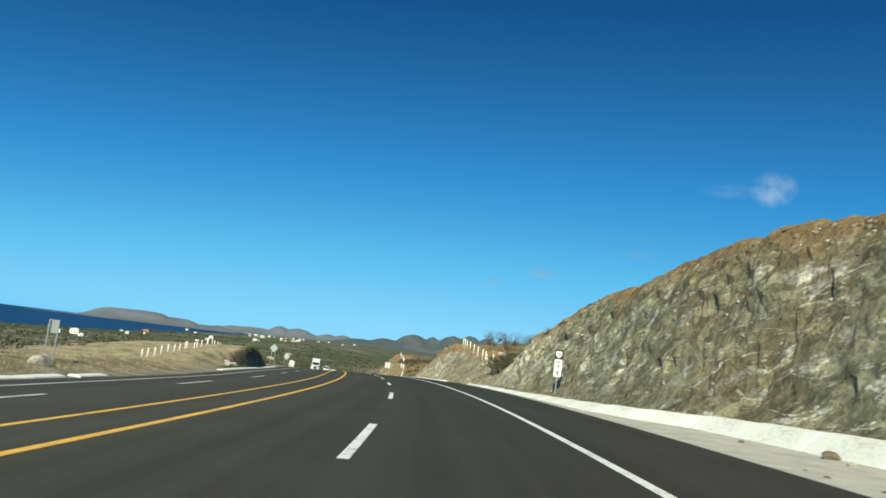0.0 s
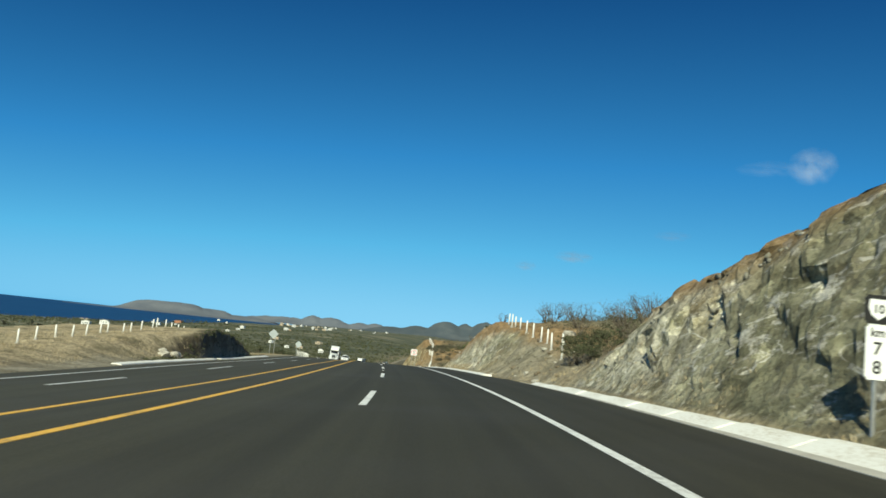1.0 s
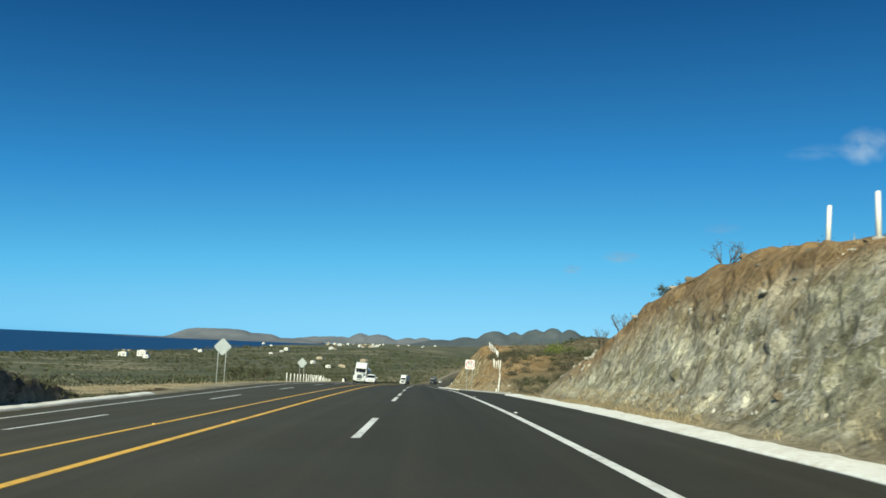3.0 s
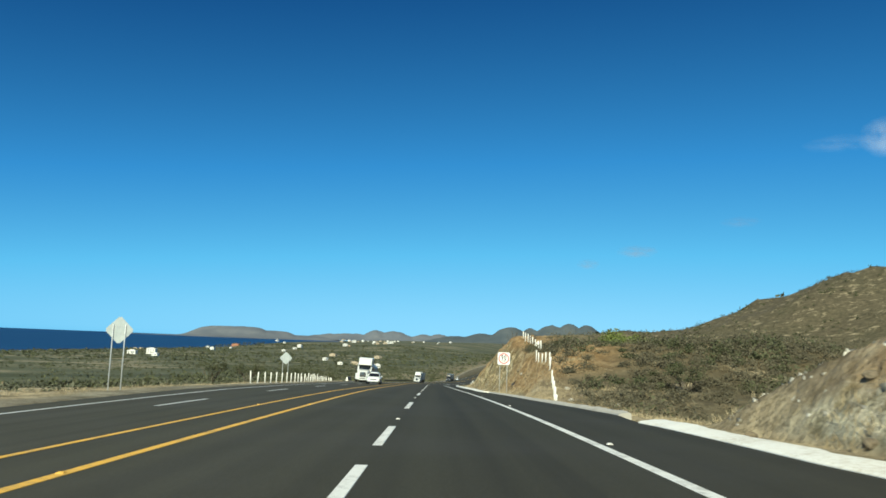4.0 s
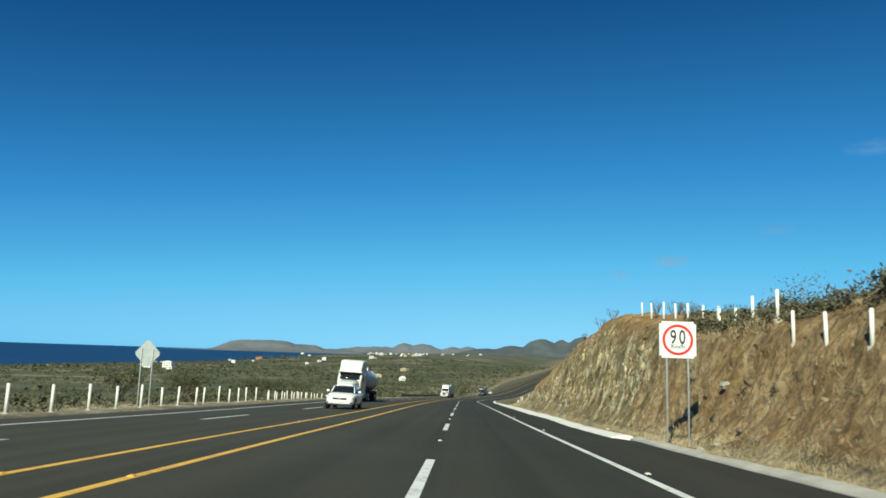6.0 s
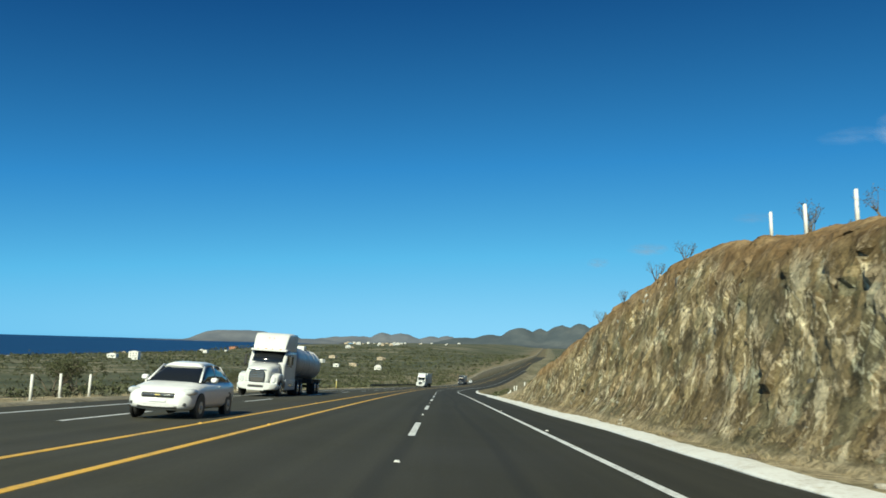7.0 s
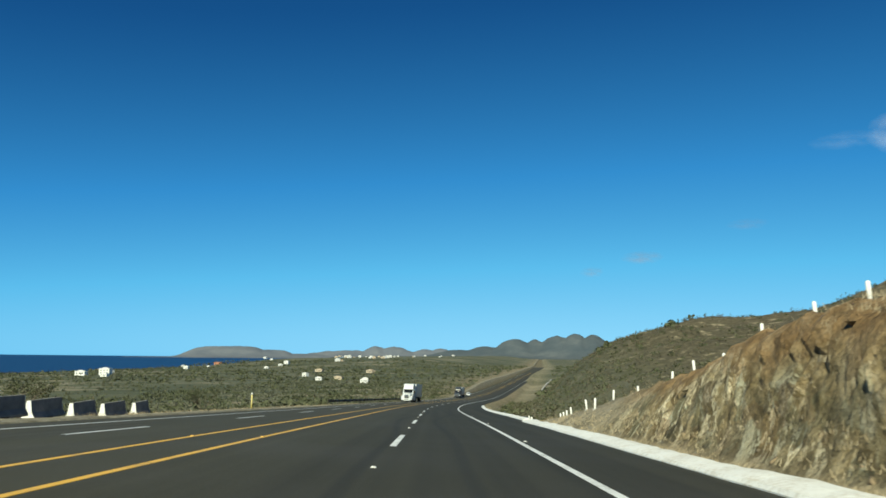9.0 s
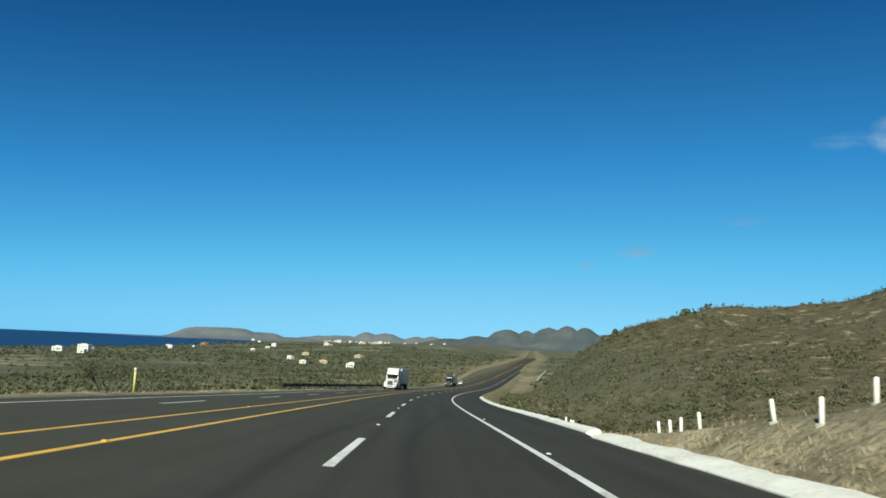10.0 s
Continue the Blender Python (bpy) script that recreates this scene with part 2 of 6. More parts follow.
def mixed(nodes, links, fac, a, b, mode="MIX"):
    m = nodes.new("ShaderNodeMix")
    m.data_type, m.blend_type = "RGBA", mode
    for sock, v in ((m.inputs[0], fac), (m.inputs[6], a), (m.inputs[7], b)):
        if isinstance(v, (int, float)):
            sock.default_value = v
        elif isinstance(v, tuple):
            sock.default_value = (*v, 1)
        else:
            links.new(v, sock)
    return m.outputs[2]


def maths(nodes, links, op, a, b=0.0):
    m = nodes.new("ShaderNodeMath")
    m.operation = op
    for sock, v in ((m.inputs[0], a), (m.inputs[1], b)):
        if isinstance(v, (int, float)):
            sock.default_value = v
        else:
            links.new(v, sock)
    return m.outputs[0]


def bump(nodes, links, bsdf, height, strength=0.5, dist=0.02):
    b = nodes.new("ShaderNodeBump")
    b.inputs["Strength"].default_value, b.inputs["Distance"].default_value = strength, dist
    links.new(height, b.inputs["Height"])
    links.new(b.outputs[0], bsdf.inputs["Normal"])


def attr(nodes, name):
    a = nodes.new("ShaderNodeAttribute")
    a.attribute_name = name
    return a.outputs["Fac"]


def simple(name, a, b, scale=3.0, rough=0.7, metal=0.0, bumps=0.2, dist=0.01, spec=0.5, island=False):
    """Two colours mixed by grain and stains."""
    m, n, l, bs = material(name, rough, metal, spec)
    f = noise_tex(n, l, scale, 6)
    f2 = noise_tex(n, l, scale * 7, 3)
    c = mixed(n, l, ramp(n, l, f, [(0.35, (0, 0, 0)), (0.65, (1, 1, 1))]), a, b)
    c = mixed(n, l, maths(n, l, "MULTIPLY", f2, 0.35), c, tuple(v * 0.6 for v in a))
    if island:
        g = n.new("ShaderNodeNewGeometry")
        c = mixed(n, l, maths(n, l, "MULTIPLY", g.outputs["Random Per Island"], 0.5), c, tuple(v * 0.45 for v in a))
    l.new(c, bs.inputs["Base Color"])
    if bumps:
        bump(n, l, bs, f2, bumps, dist)
    return m


def leaf_material(name, dark, mid, dry):
    """Leaves and twigs of many tints."""
    m, n, l, bs = material(name, 0.75, 0, 0.25)
    g = n.new("ShaderNodeNewGeometry")
    c = ramp(n, l, g.outputs["Random Per Island"], [(0.0, dark), (0.55, mid), (1.0, dry)])
    o = n.new("ShaderNodeObjectInfo")
    c = mixed(n, l, maths(n, l, "MULTIPLY", o.outputs["Random"], 0.35), c, dark)
    big = noise_tex(n, l, 0.05, 3)
    c = mixed(n, l, ramp(n, l, big, [(0.42, (0, 0, 0)), (0.62, (0.6, 0.6, 0.6))]), c, dry)
    l.new(c, bs.inputs["Base Color"])
    return m


def ground_material():
    m, n, l, bs = material("ground", 0.95, 0, 0.15)
    tc = n.new("ShaderNodeTexCoord").outputs["Object"]
    # bare earth, stones, dry tufts
    big = noise_tex(n, l, 0.035, 4, vec=tc)
    mid = noise_tex(n, l, 0.55, 6, vec=tc)
    fine = noise_tex(n, l, 5.0, 6, 0.7, vec=tc)
    earth = ramp(n, l, mid, [(0.3, (0.105, 0.083, 0.052)), (0.5, (0.175, 0.14, 0.088)), (0.7, (0.26, 0.21, 0.14))])
    scrub = ramp(n, l, mid, [(0.3, (0.075, 0.078, 0.04)), (0.6, (0.15, 0.135, 0.075))])
    earth = mixed(n, l, ramp(n, l, big, [(0.42, (0, 0, 0)), (0.6, (1, 1, 1))]), earth, scrub)
    wild = ramp(n, l, mid, [(0.3, (0.040, 0.036, 0.023)), (0.55, (0.072, 0.063, 0.039)), (0.72, (0.125, 0.102, 0.062))])
    bare = noise_tex(n, l, 0.24, 7, 0.7, vec=tc)
    wild = mixed(n, l, ramp(n, l, bare, [(0.56, (0, 0, 0)), (0.63, (0.9, 0.9, 0.9))]), wild, (0.33, 0.275, 0.18))
    earth = mixed(n, l, maths(n, l, "MULTIPLY", attr(n, "wild"), 0.85), earth, wild)
    # the mound face's shade, painted in as dark brown earth
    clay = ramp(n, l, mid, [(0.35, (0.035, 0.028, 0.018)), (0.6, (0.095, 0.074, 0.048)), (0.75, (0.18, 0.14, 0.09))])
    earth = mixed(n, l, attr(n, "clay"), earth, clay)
    fields = noise_tex(n, l, 0.02, 6, 0.6, vec=tc, stretch=(0.5, 1.4, 1))
    lowland = ramp(n, l, fields, [(0.34, (0.050, 0.061, 0.035)), (0.48, (0.080, 0.091, 0.055)), (0.56, (0.116, 0.118, 0.075)), (0.63, (0.24, 0.215, 0.145))])
    earth = mixed(n, l, maths(n, l, "MULTIPLY", attr(n, "plain"), 0.9), earth, lowland)
    straw = ramp(n, l, fine, [(0.3, (0.23, 0.185, 0.105)), (0.55, (0.45, 0.37, 0.235)), (0.75, (0.60, 0.51, 0.35))])
    col = mixed(n, l, maths(n, l, "MULTIPLY", attr(n, "grass"), ramp(n, l, mid, [(0.35, (0.2, 0.2, 0.2)), (0.6, (1, 1, 1))])), earth, straw)
    pebble = noise_tex(n, l, 9.0, 5, 0.75, vec=tc)
    stony = ramp(n, l, mixed(n, l, 0.45, mid, pebble), [(0.36, (0.13, 0.115, 0.08)), (0.5, (0.25, 0.225, 0.165)), (0.62, (0.40, 0.37, 0.29))])
    col = mixed(n, l, maths(n, l, "MULTIPLY", attr(n, "gravel"), 0.85), col, stony)
    # blasted rock: grey-green beds with white veins, and farther on upright tan slabs
    beds = noise_tex(n, l, 1.0, 8, 0.66, vec=tc, stretch=(1.0, 0.75, 1.7), distort=0.3, tilt=-0.38)
    blot = noise_tex(n, l, 1.1, 7, 0.65, vec=tc, stretch=(1.6, 1.6, 0.9), distort=0.2)
    rock = ramp(n, l, beds, [(0.30, (0.13, 0.125, 0.078)), (0.45, (0.25, 0.24, 0.155)), (0.58, (0.34, 0.325, 0.22)), (0.72, (0.46, 0.43, 0.32))])
    rust = noise_tex(n, l, 0.22, 5, 0.6, vec=tc)
    rock = mixed(n, l, ramp(n, l, rust, [(0.5, (0, 0, 0)), (0.68, (0.55, 0.55, 0.55))]), rock, (0.25, 0.175, 0.10))
    slabs = noise_tex(n, l, 1.0, 10, 0.72, vec=tc, stretch=(0.5, 1.9, 0.75), distort=0.25, tilt=-0.9)
    tan = ramp(n, l, slabs, [(0.34, (0.066, 0.055, 0.030)), (0.43, (0.175, 0.140, 0.077)), (0.53, (0.29, 0.236, 0.138)), (0.66, (0.50, 0.425, 0.285))])
    stain = noise_tex(n, l, 0.3, 5, 0.6, vec=tc, stretch=(1, 1, 0.6))
    tan = mixed(n, l, ramp(n, l, stain, [(0.46, (0, 0, 0)), (0.66, (0.7, 0.7, 0.7))]), tan, mixed(n, l, ramp(n, l, slabs, [(0.35, (0, 0, 0)), (0.65, (1, 1, 1))]), (0.08, 0.074, 0.052), (0.31, 0.285, 0.205)))
    warm = n.new("ShaderNodeSeparateXYZ")
    l.new(tc, warm.inputs[0])
    far = n.new("ShaderNodeMapRange")
    far.inputs["From Min"].default_value, far.inputs["From Max"].default_value = 96, 150
    l.new(warm.outputs["Y"], far.inputs["Value"])
    rock = mixed(n, l, far.outputs[0], rock, tan)
    # white veins along the tilted beds
    vein = noise_tex(n, l, 1.0, 9, 0.74, vec=tc, stretch=(0.8, 0.6, 1.35), distort=0.5, tilt=-0.3)
    veins = ramp(n, l, vein, [(0.555, (0, 0, 0)), (0.595, (1, 1, 1))])
    zone = noise_tex(n, l, 0.3, 4, 0.6, vec=tc, stretch=(1, 0.7, 1.6), tilt=-0.2)
    veins = mixed(n, l, 1.0, veins, ramp(n, l, zone, [(0.42, (0.15, 0.15, 0.15)), (0.54, (1, 1, 1))]), "MULTIPLY")
    thread = noise_tex(n, l, 1.0, 4, 0.5, vec=tc, stretch=(0.35, 0.25, 0.8), distort=0.8, tilt=-0.15)
    thread = maths(n, l, "ABSOLUTE", maths(n, l, "SUBTRACT", thread, 0.5))
    thread = mixed(n, l, 1.0, ramp(n, l, thread, [(0.004, (1, 1, 1)), (0.014, (0, 0, 0))]), ramp(n, l, blot, [(0.46, (0, 0, 0)), (0.54, (1, 1, 1))]), "MULTIPLY")
    veins = mixed(n, l, 1.0, veins, thread, "LIGHTEN")
    near = maths(n, l, "SUBTRACT", 1.0, far.outputs[0])
    rock = mixed(n, l, maths(n, l, "MULTIPLY", veins, near), rock, (0.66, 0.63, 0.55))
    # the second cut and the end of the first crumble into cream-coloured rock
    reach = []
    for lo, hi in ((92, 99), (130, 120), (47, 53), (70, 64)):
        mr = n.new("ShaderNodeMapRange")
        mr.inputs["From Min"].default_value, mr.inputs["From Max"].default_value = lo, hi
        l.new(warm.outputs["Y"], mr.inputs["Value"])
        reach.append(mr.outputs[0])
    chalk = maths(n, l, "ADD", maths(n, l, "MULTIPLY", reach[0], reach[1]), maths(n, l, "MULTIPLY", reach[2], reach[3]))
    crumb = noise_tex(n, l, 1.5, 9, 0.75, vec=tc, stretch=(0.8, 1.1, 0.6))
    rock = mixed(n, l, maths(n, l, "MULTIPLY", chalk, ramp(n, l, crumb, [(0.42, (0, 0, 0)), (0.56, (0.85, 0.85, 0.85))])), rock, (0.70, 0.66, 0.53))
    # pale upright streaks on the tan cut
    runs = noise_tex(n, l, 1.0, 9, 0.74, vec=tc, stretch=(0.5, 1.5, 0.5), distort=0.2, tilt=-0.9)
    runs = mixed(n, l, 1.0, ramp(n, l, runs, [(0.535, (0, 0, 0)), (0.58, (0.95, 0.95, 0.95))]), ramp(n, l, zone, [(0.38, (0.15, 0.15, 0.15)), (0.52, (1, 1, 1))]), "MULTIPLY")
    rock = mixed(n, l, maths(n, l, "MULTIPLY", runs, far.outputs[0]), rock, (0.64, 0.57, 0.42))
    seam = noise_tex(n, l, 0.55, 5, 0.6, vec=tc, stretch=(0.4, 1.8, 0.4), distort=0.4, tilt=-0.9)
    seam = ramp(n, l, maths(n, l, "ABSOLUTE", maths(n, l, "SUBTRACT", seam, 0.5)), [(0.006, (0.9, 0.9, 0.9)), (0.016, (0, 0, 0))])
    seam = mixed(n, l, 1.0, seam, ramp(n, l, zone, [(0.46, (0, 0, 0)), (0.54, (1, 1, 1))]), "MULTIPLY")
    rock = mixed(n, l, maths(n, l, "MULTIPLY", seam, far.outputs[0]), rock, (0.72, 0.66, 0.50))
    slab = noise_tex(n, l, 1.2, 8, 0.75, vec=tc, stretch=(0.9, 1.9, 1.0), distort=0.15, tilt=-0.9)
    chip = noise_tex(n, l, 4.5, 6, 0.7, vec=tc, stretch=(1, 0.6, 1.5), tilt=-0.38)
    # shade inside cracks and nicks, painted as near-black colour
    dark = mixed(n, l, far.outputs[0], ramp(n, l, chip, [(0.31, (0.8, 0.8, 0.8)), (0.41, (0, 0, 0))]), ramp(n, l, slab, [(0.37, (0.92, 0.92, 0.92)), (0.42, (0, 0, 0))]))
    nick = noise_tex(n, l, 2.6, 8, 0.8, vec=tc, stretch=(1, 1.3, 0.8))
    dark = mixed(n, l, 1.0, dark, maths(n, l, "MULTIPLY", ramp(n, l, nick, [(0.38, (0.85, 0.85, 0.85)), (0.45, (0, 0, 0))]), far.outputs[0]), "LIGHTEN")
    # broken faces: each fragment catches its own tint
    for stretch, tilt, share in (((0.9, 1.0, 1.7), -0.2, near), ((0.5, 1.3, 0.55), -0.9, far.outputs[0])):
        mp = n.new("ShaderNodeMapping")
        mp.vector_type = "TEXTURE"
        mp.inputs["Scale"].default_value = tuple(1 / v for v in stretch)
        mp.inputs["Rotation"].default_value = (tilt, 0, 0)
        wob = n.new("ShaderNodeVectorMath")
        wob.operation = "MULTIPLY_ADD"
        wv = n.new("ShaderNodeTexNoise")
        wv.inputs["Scale"].default_value, wv.inputs["Detail"].default_value = 2.2, 4
        l.new(tc, wv.inputs["Vector"])
        l.new(wv.outputs["Color"], wob.inputs[0])
        wob.inputs[1].default_value = (0.9, 0.9, 0.9)
        l.new(tc, wob.inputs[2])
        l.new(wob.outputs[0], mp.inputs["Vector"])
        vo = n.new("ShaderNodeTexVoronoi")
        vo.inputs["Scale"].default_value = 1.5
        l.new(mp.outputs[0], vo.inputs["Vector"])
        sp = n.new("ShaderNodeSeparateColor")
        l.new(vo.outputs["Color"], sp.inputs[0])
        shade = ramp(n, l, sp.outputs[0], [(0.0, (0.45, 0.44, 0.42)), (0.5, (0.85, 0.85, 0.85)), (0.8, (1.0, 1.0, 1.0)), (1.0, (1.6, 1.58, 1.5))])
        if share is not near:
            shade = ramp(n, l, sp.outputs[0], [(0.0, (0.42, 0.38, 0.32)), (0.22, (0.92, 0.77, 0.58)), (0.45, (0.70, 0.78, 0.72)), (0.7, (1.05, 0.96, 0.80)), (1.0, (1.65, 1.58, 1.38))])
        rock = mixed(n, l, maths(n, l, "MULTIPLY", share, 0.75), rock, mixed(n, l, 1.0, rock, shade, "MULTIPLY"))
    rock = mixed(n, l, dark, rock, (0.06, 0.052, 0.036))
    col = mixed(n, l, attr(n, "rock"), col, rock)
    ochre = ramp(n, l, mixed(n, l, 0.5, mid, slabs), [(0.36, (0.14, 0.082, 0.034)), (0.5, (0.27, 0.172, 0.082)), (0.64, (0.41, 0.295, 0.165))])
    col = mixed(n, l, maths(n, l, "MULTIPLY", attr(n, "soil"), 0.9), col, ochre)
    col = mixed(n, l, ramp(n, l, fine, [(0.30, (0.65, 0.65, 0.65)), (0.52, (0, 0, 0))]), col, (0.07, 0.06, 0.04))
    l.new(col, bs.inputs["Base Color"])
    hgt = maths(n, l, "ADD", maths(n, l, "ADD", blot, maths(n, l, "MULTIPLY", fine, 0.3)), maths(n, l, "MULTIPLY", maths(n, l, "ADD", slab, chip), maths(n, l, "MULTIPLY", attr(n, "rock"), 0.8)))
    bump(n, l, bs, hgt, 1.0, 0.2)
    return m


def asphalt_material():
    m, n, l, bs = material("asphalt", 0.85, 0, 0.15)
    tc = n.new("ShaderNodeTexCoord").outputs["Object"]
    uv = n.new("ShaderNodeUVMap")
    uv.uv_map = "along"
    grain = noise_tex(n, l, 30.0, 4, 0.7, vec=tc)
    patch = noise_tex(n, l, 0.22, 5, 0.55, vec=tc)
    streak = noise_tex(n, l, 1.0, 5, 0.55, vec=uv.outputs[0], stretch=(1.6, 0.012, 1))
    c = ramp(n, l, grain, [(0.3, (0.040, 0.038, 0.026)), (0.55, (0.060, 0.057, 0.040)), (0.8, (0.092, 0.088, 0.064))])
    c = mixed(n, l, ramp(n, l, streak, [(0.4, (0, 0, 0)), (0.65, (0.55, 0.55, 0.55))]), c, (0.031, 0.029, 0.023))
    c = mixed(n, l, ramp(n, l, patch, [(0.45, (0, 0, 0)), (0.7, (0.3, 0.3, 0.3))]), c, (0.075, 0.073, 0.068))
    sep = n.new("ShaderNodeSeparateXYZ")
    l.new(uv.outputs[0], sep.inputs[0])
    # gradually darker from the centre lines to the two lanes and shoulder on the right
    rightward = n.new("ShaderNodeMapRange")
    rightward.inputs["From Min"].default_value, rightward.inputs["From Max"].default_value = -3.2, 1.8
    l.new(sep.outputs["X"], rightward.inputs["Value"])
    c = mixed(n, l, maths(n, l, "MULTIPLY", rightward.outputs[0], 0.62), c, mixed(n, l, 1.0, c, (0.56, 0.57, 0.62), "MULTIPLY"))
    # dark wheel marks that wander beside the lane line
    w = noise_tex(n, l, 1.0, 2, 0.5, vec=uv.outputs[0], stretch=(0.001, 0.016, 1))
    wander = maths(n, l, "ADD", sep.outputs["X"], maths(n, l, "MULTIPLY", w, 5.0))
    later = n.new("ShaderNodeMapRange")
    later.inputs["From Min"].default_value, later.inputs["From Max"].default_value = 140, 180
    l.new(sep.outputs["Y"], later.inputs["Value"])
    for at in (2.3, 3.9):
        d = maths(n, l, "ABSOLUTE", maths(n, l, "SUBTRACT", wander, at))
        mark = ramp(n, l, d, [(0.0, (0.45, 0.45, 0.45)), (0.08, (0.35, 0.35, 0.35)), (0.16, (0, 0, 0))])
        c = mixed(n, l, maths(n, l, "MULTIPLY", mark, later.outputs[0]), c, (0.02, 0.02, 0.02))
    l.new(c, bs.inputs["Base Color"])
    bump(n, l, bs, grain, 0.35, 0.006)
    return m


def paint_material(name, col, worn):
    m, n, l, bs = material(name, 0.6, 0, 0.4)
    f = noise_tex(n, l, 9.0, 6, 0.7)
    g = noise_tex(n, l, 0.9, 3)
    wear = maths(n, l, "MULTIPLY", f, maths(n, l, "ADD", g, 0.35))
    c = mixed(n, l, ramp(n, l, wear, [(0.40, (0, 0, 0)), (0.62, (1, 1, 1))]), col, worn)
    l.new(c, bs.inputs["Base Color"])
    bump(n, l, bs, f, 0.2, 0.004)
    return m


def sea_material():
    m, n, l, bs = material("sea", 0.45, 0, 0.25)
    f = noise_tex(n, l, 0.012, 4, stretch=(1, 0.25, 1))
    l.new(ramp(n, l, f, [(0.35, (0.004, 0.022, 0.075)), (0.7, (0.007, 0.033, 0.10))]), bs.inputs["Base Color"])
    w = noise_tex(n, l, 0.15, 4)
    bump(n, l, bs, w, 0.5, 0.6)
    return m


def hill_material(name, a, b, c):
    m, n, l, bs = material(name, 1.0, 0, 0.05)
    f = noise_tex(n, l, 0.006, 8, 0.62)
    g = noise_tex(n, l, 0.05, 5)
    col = ramp(n, l, f, [(0.3, a), (0.5, b), (0.68, c)])
    col = mixed(n, l, maths(n, l, "MULTIPLY", g, 0.4), col, a)
    l.new(col, bs.inputs["Base Color"])
    return m


GROUND, ASPHALT = ground_material(), asphalt_material()
WHITE_LINE = paint_material("white_road_paint", (0.72, 0.72, 0.69), (0.34, 0.33, 0.31))
YELLOW_LINE = paint_material("yellow_road_paint", (0.74, 0.42, 0.05), (0.36, 0.23, 0.07))
LIME = paint_material("limewashed_concrete", (0.76, 0.75, 0.70), (0.56, 0.52, 0.44))
GREY_CONC = simple("grey_concrete", (0.36, 0.34, 0.30), (0.50, 0.48, 0.43), 1.5, 0.9, bumps=0.3)
SHADED_CONC = simple("shaded_concrete", (0.13, 0.127, 0.115), (0.25, 0.24, 0.215), 1.5, 0.9, bumps=0.3)
POST_WHITE = simple("white_concrete_post", (0.70, 0.68, 0.62), (0.80, 0.79, 0.74), 4.0, 0.85, bumps=0.2)
POST_YELLOW = simple("yellow_post", (0.62, 0.47, 0.10), (0.70, 0.62, 0.30), 4.0, 0.7)
SEA = sea_material()
# blue-grey haze of distance is painted into both hill colours
FAR_HILL = hill_material("hazed_far_hills", (0.10, 0.115, 0.138), (0.132, 0.146, 0.165), (0.175, 0.185, 0.195))
NEAR_HILL = hill_material("hazed_scrub_hills", (0.060, 0.077, 0.090), (0.085, 0.101, 0.110), (0.126, 0.138, 0.140))
SCRUB_GREY = leaf_material("grey_brown_scrub", (0.060, 0.055, 0.037), (0.090, 0.082, 0.053), (0.132, 0.117, 0.076))
SCRUB_GREEN = leaf_material("olive_scrub", (0.040, 0.048, 0.022), (0.062, 0.072, 0.034), (0.098, 0.100, 0.053))
LEAF_GREEN = leaf_material("fresh_green_leaves", (0.04, 0.07, 0.012), (0.09, 0.14, 0.025), (0.17, 0.19, 0.06))
SCRUB_PLAIN = leaf_material("grey_green_scrub", (0.060, 0.063, 0.041), (0.086, 0.089, 0.058), (0.118, 0.119, 0.080))
SCRUB_BROWN = leaf_material("tan_brush", (0.085, 0.066, 0.038), (0.13, 0.102, 0.060), (0.185, 0.15, 0.092))
STRAW = leaf_material("dry_grass", (0.20, 0.155, 0.085), (0.33, 0.27, 0.165), (0.46, 0.385, 0.255))
TWIG = simple("twig_bark", (0.10, 0.08, 0.055), (0.17, 0.14, 0.10), 8, 0.9)
BOULDER = simple("pale_rock", (0.30, 0.27, 0.21), (0.58, 0.55, 0.48), 2.5, 0.9, bumps=0.6, dist=0.05)
ROCK_DARK = simple("brown_rock", (0.13, 0.105, 0.07), (0.30, 0.24, 0.16), 3.0, 0.95, bumps=0.7, dist=0.05)
GALV = simple("galvanised_steel", (0.42, 0.43, 0.43), (0.55, 0.56, 0.56), 5, 0.45, 0.7)
SIGN_BACK = simple("dull_aluminium", (0.38, 0.42, 0.42), (0.50, 0.53, 0.52), 3, 0.5, 0.35)
SIGN_WHITE = simple("white_sign_sheet", (0.80, 0.81, 0.80), (0.84, 0.84, 0.83), 2, 0.45)
SIGN_RED = simple("red_sign_sheet", (0.62, 0.02, 0.02), (0.68, 0.035, 0.03), 2, 0.45)
SIGN_BLACK = simple("black_sign_sheet", (0.012, 0.012, 0.012), (0.02, 0.02, 0.02), 2, 0.5)
RAIL_DARK = simple("rusted_guardrail_steel", (0.028, 0.026, 0.023), (0.06, 0.055, 0.048), 2, 0.7, 0.2)
TRUCK_WHITE = simple("white_truck_paint", (0.62, 0.63, 0.61), (0.68, 0.69, 0.67), 1.2, 0.28, bumps=0)
CAR_WHITE = simple("white_car_paint", (0.78, 0.79, 0.78), (0.82, 0.82, 0.82), 1.2, 0.22, bumps=0)
TANK_STEEL = simple("dulled_tank_steel", (0.34, 0.34, 0.36), (0.46, 0.46, 0.48), 1.0, 0.45, 0.6, bumps=0.05)
CHROME = simple("chrome", (0.55, 0.55, 0.55), (0.65, 0.65, 0.65), 4, 0.2, 1.0, bumps=0)
BLACK_PLASTIC = simple("black_plastic", (0.018, 0.018, 0.018), (0.03, 0.03, 0.03), 5, 0.55)
TYRE = simple("tyre_rubber", (0.016, 0.016, 0.016), (0.03, 0.029, 0.028), 6, 0.85)
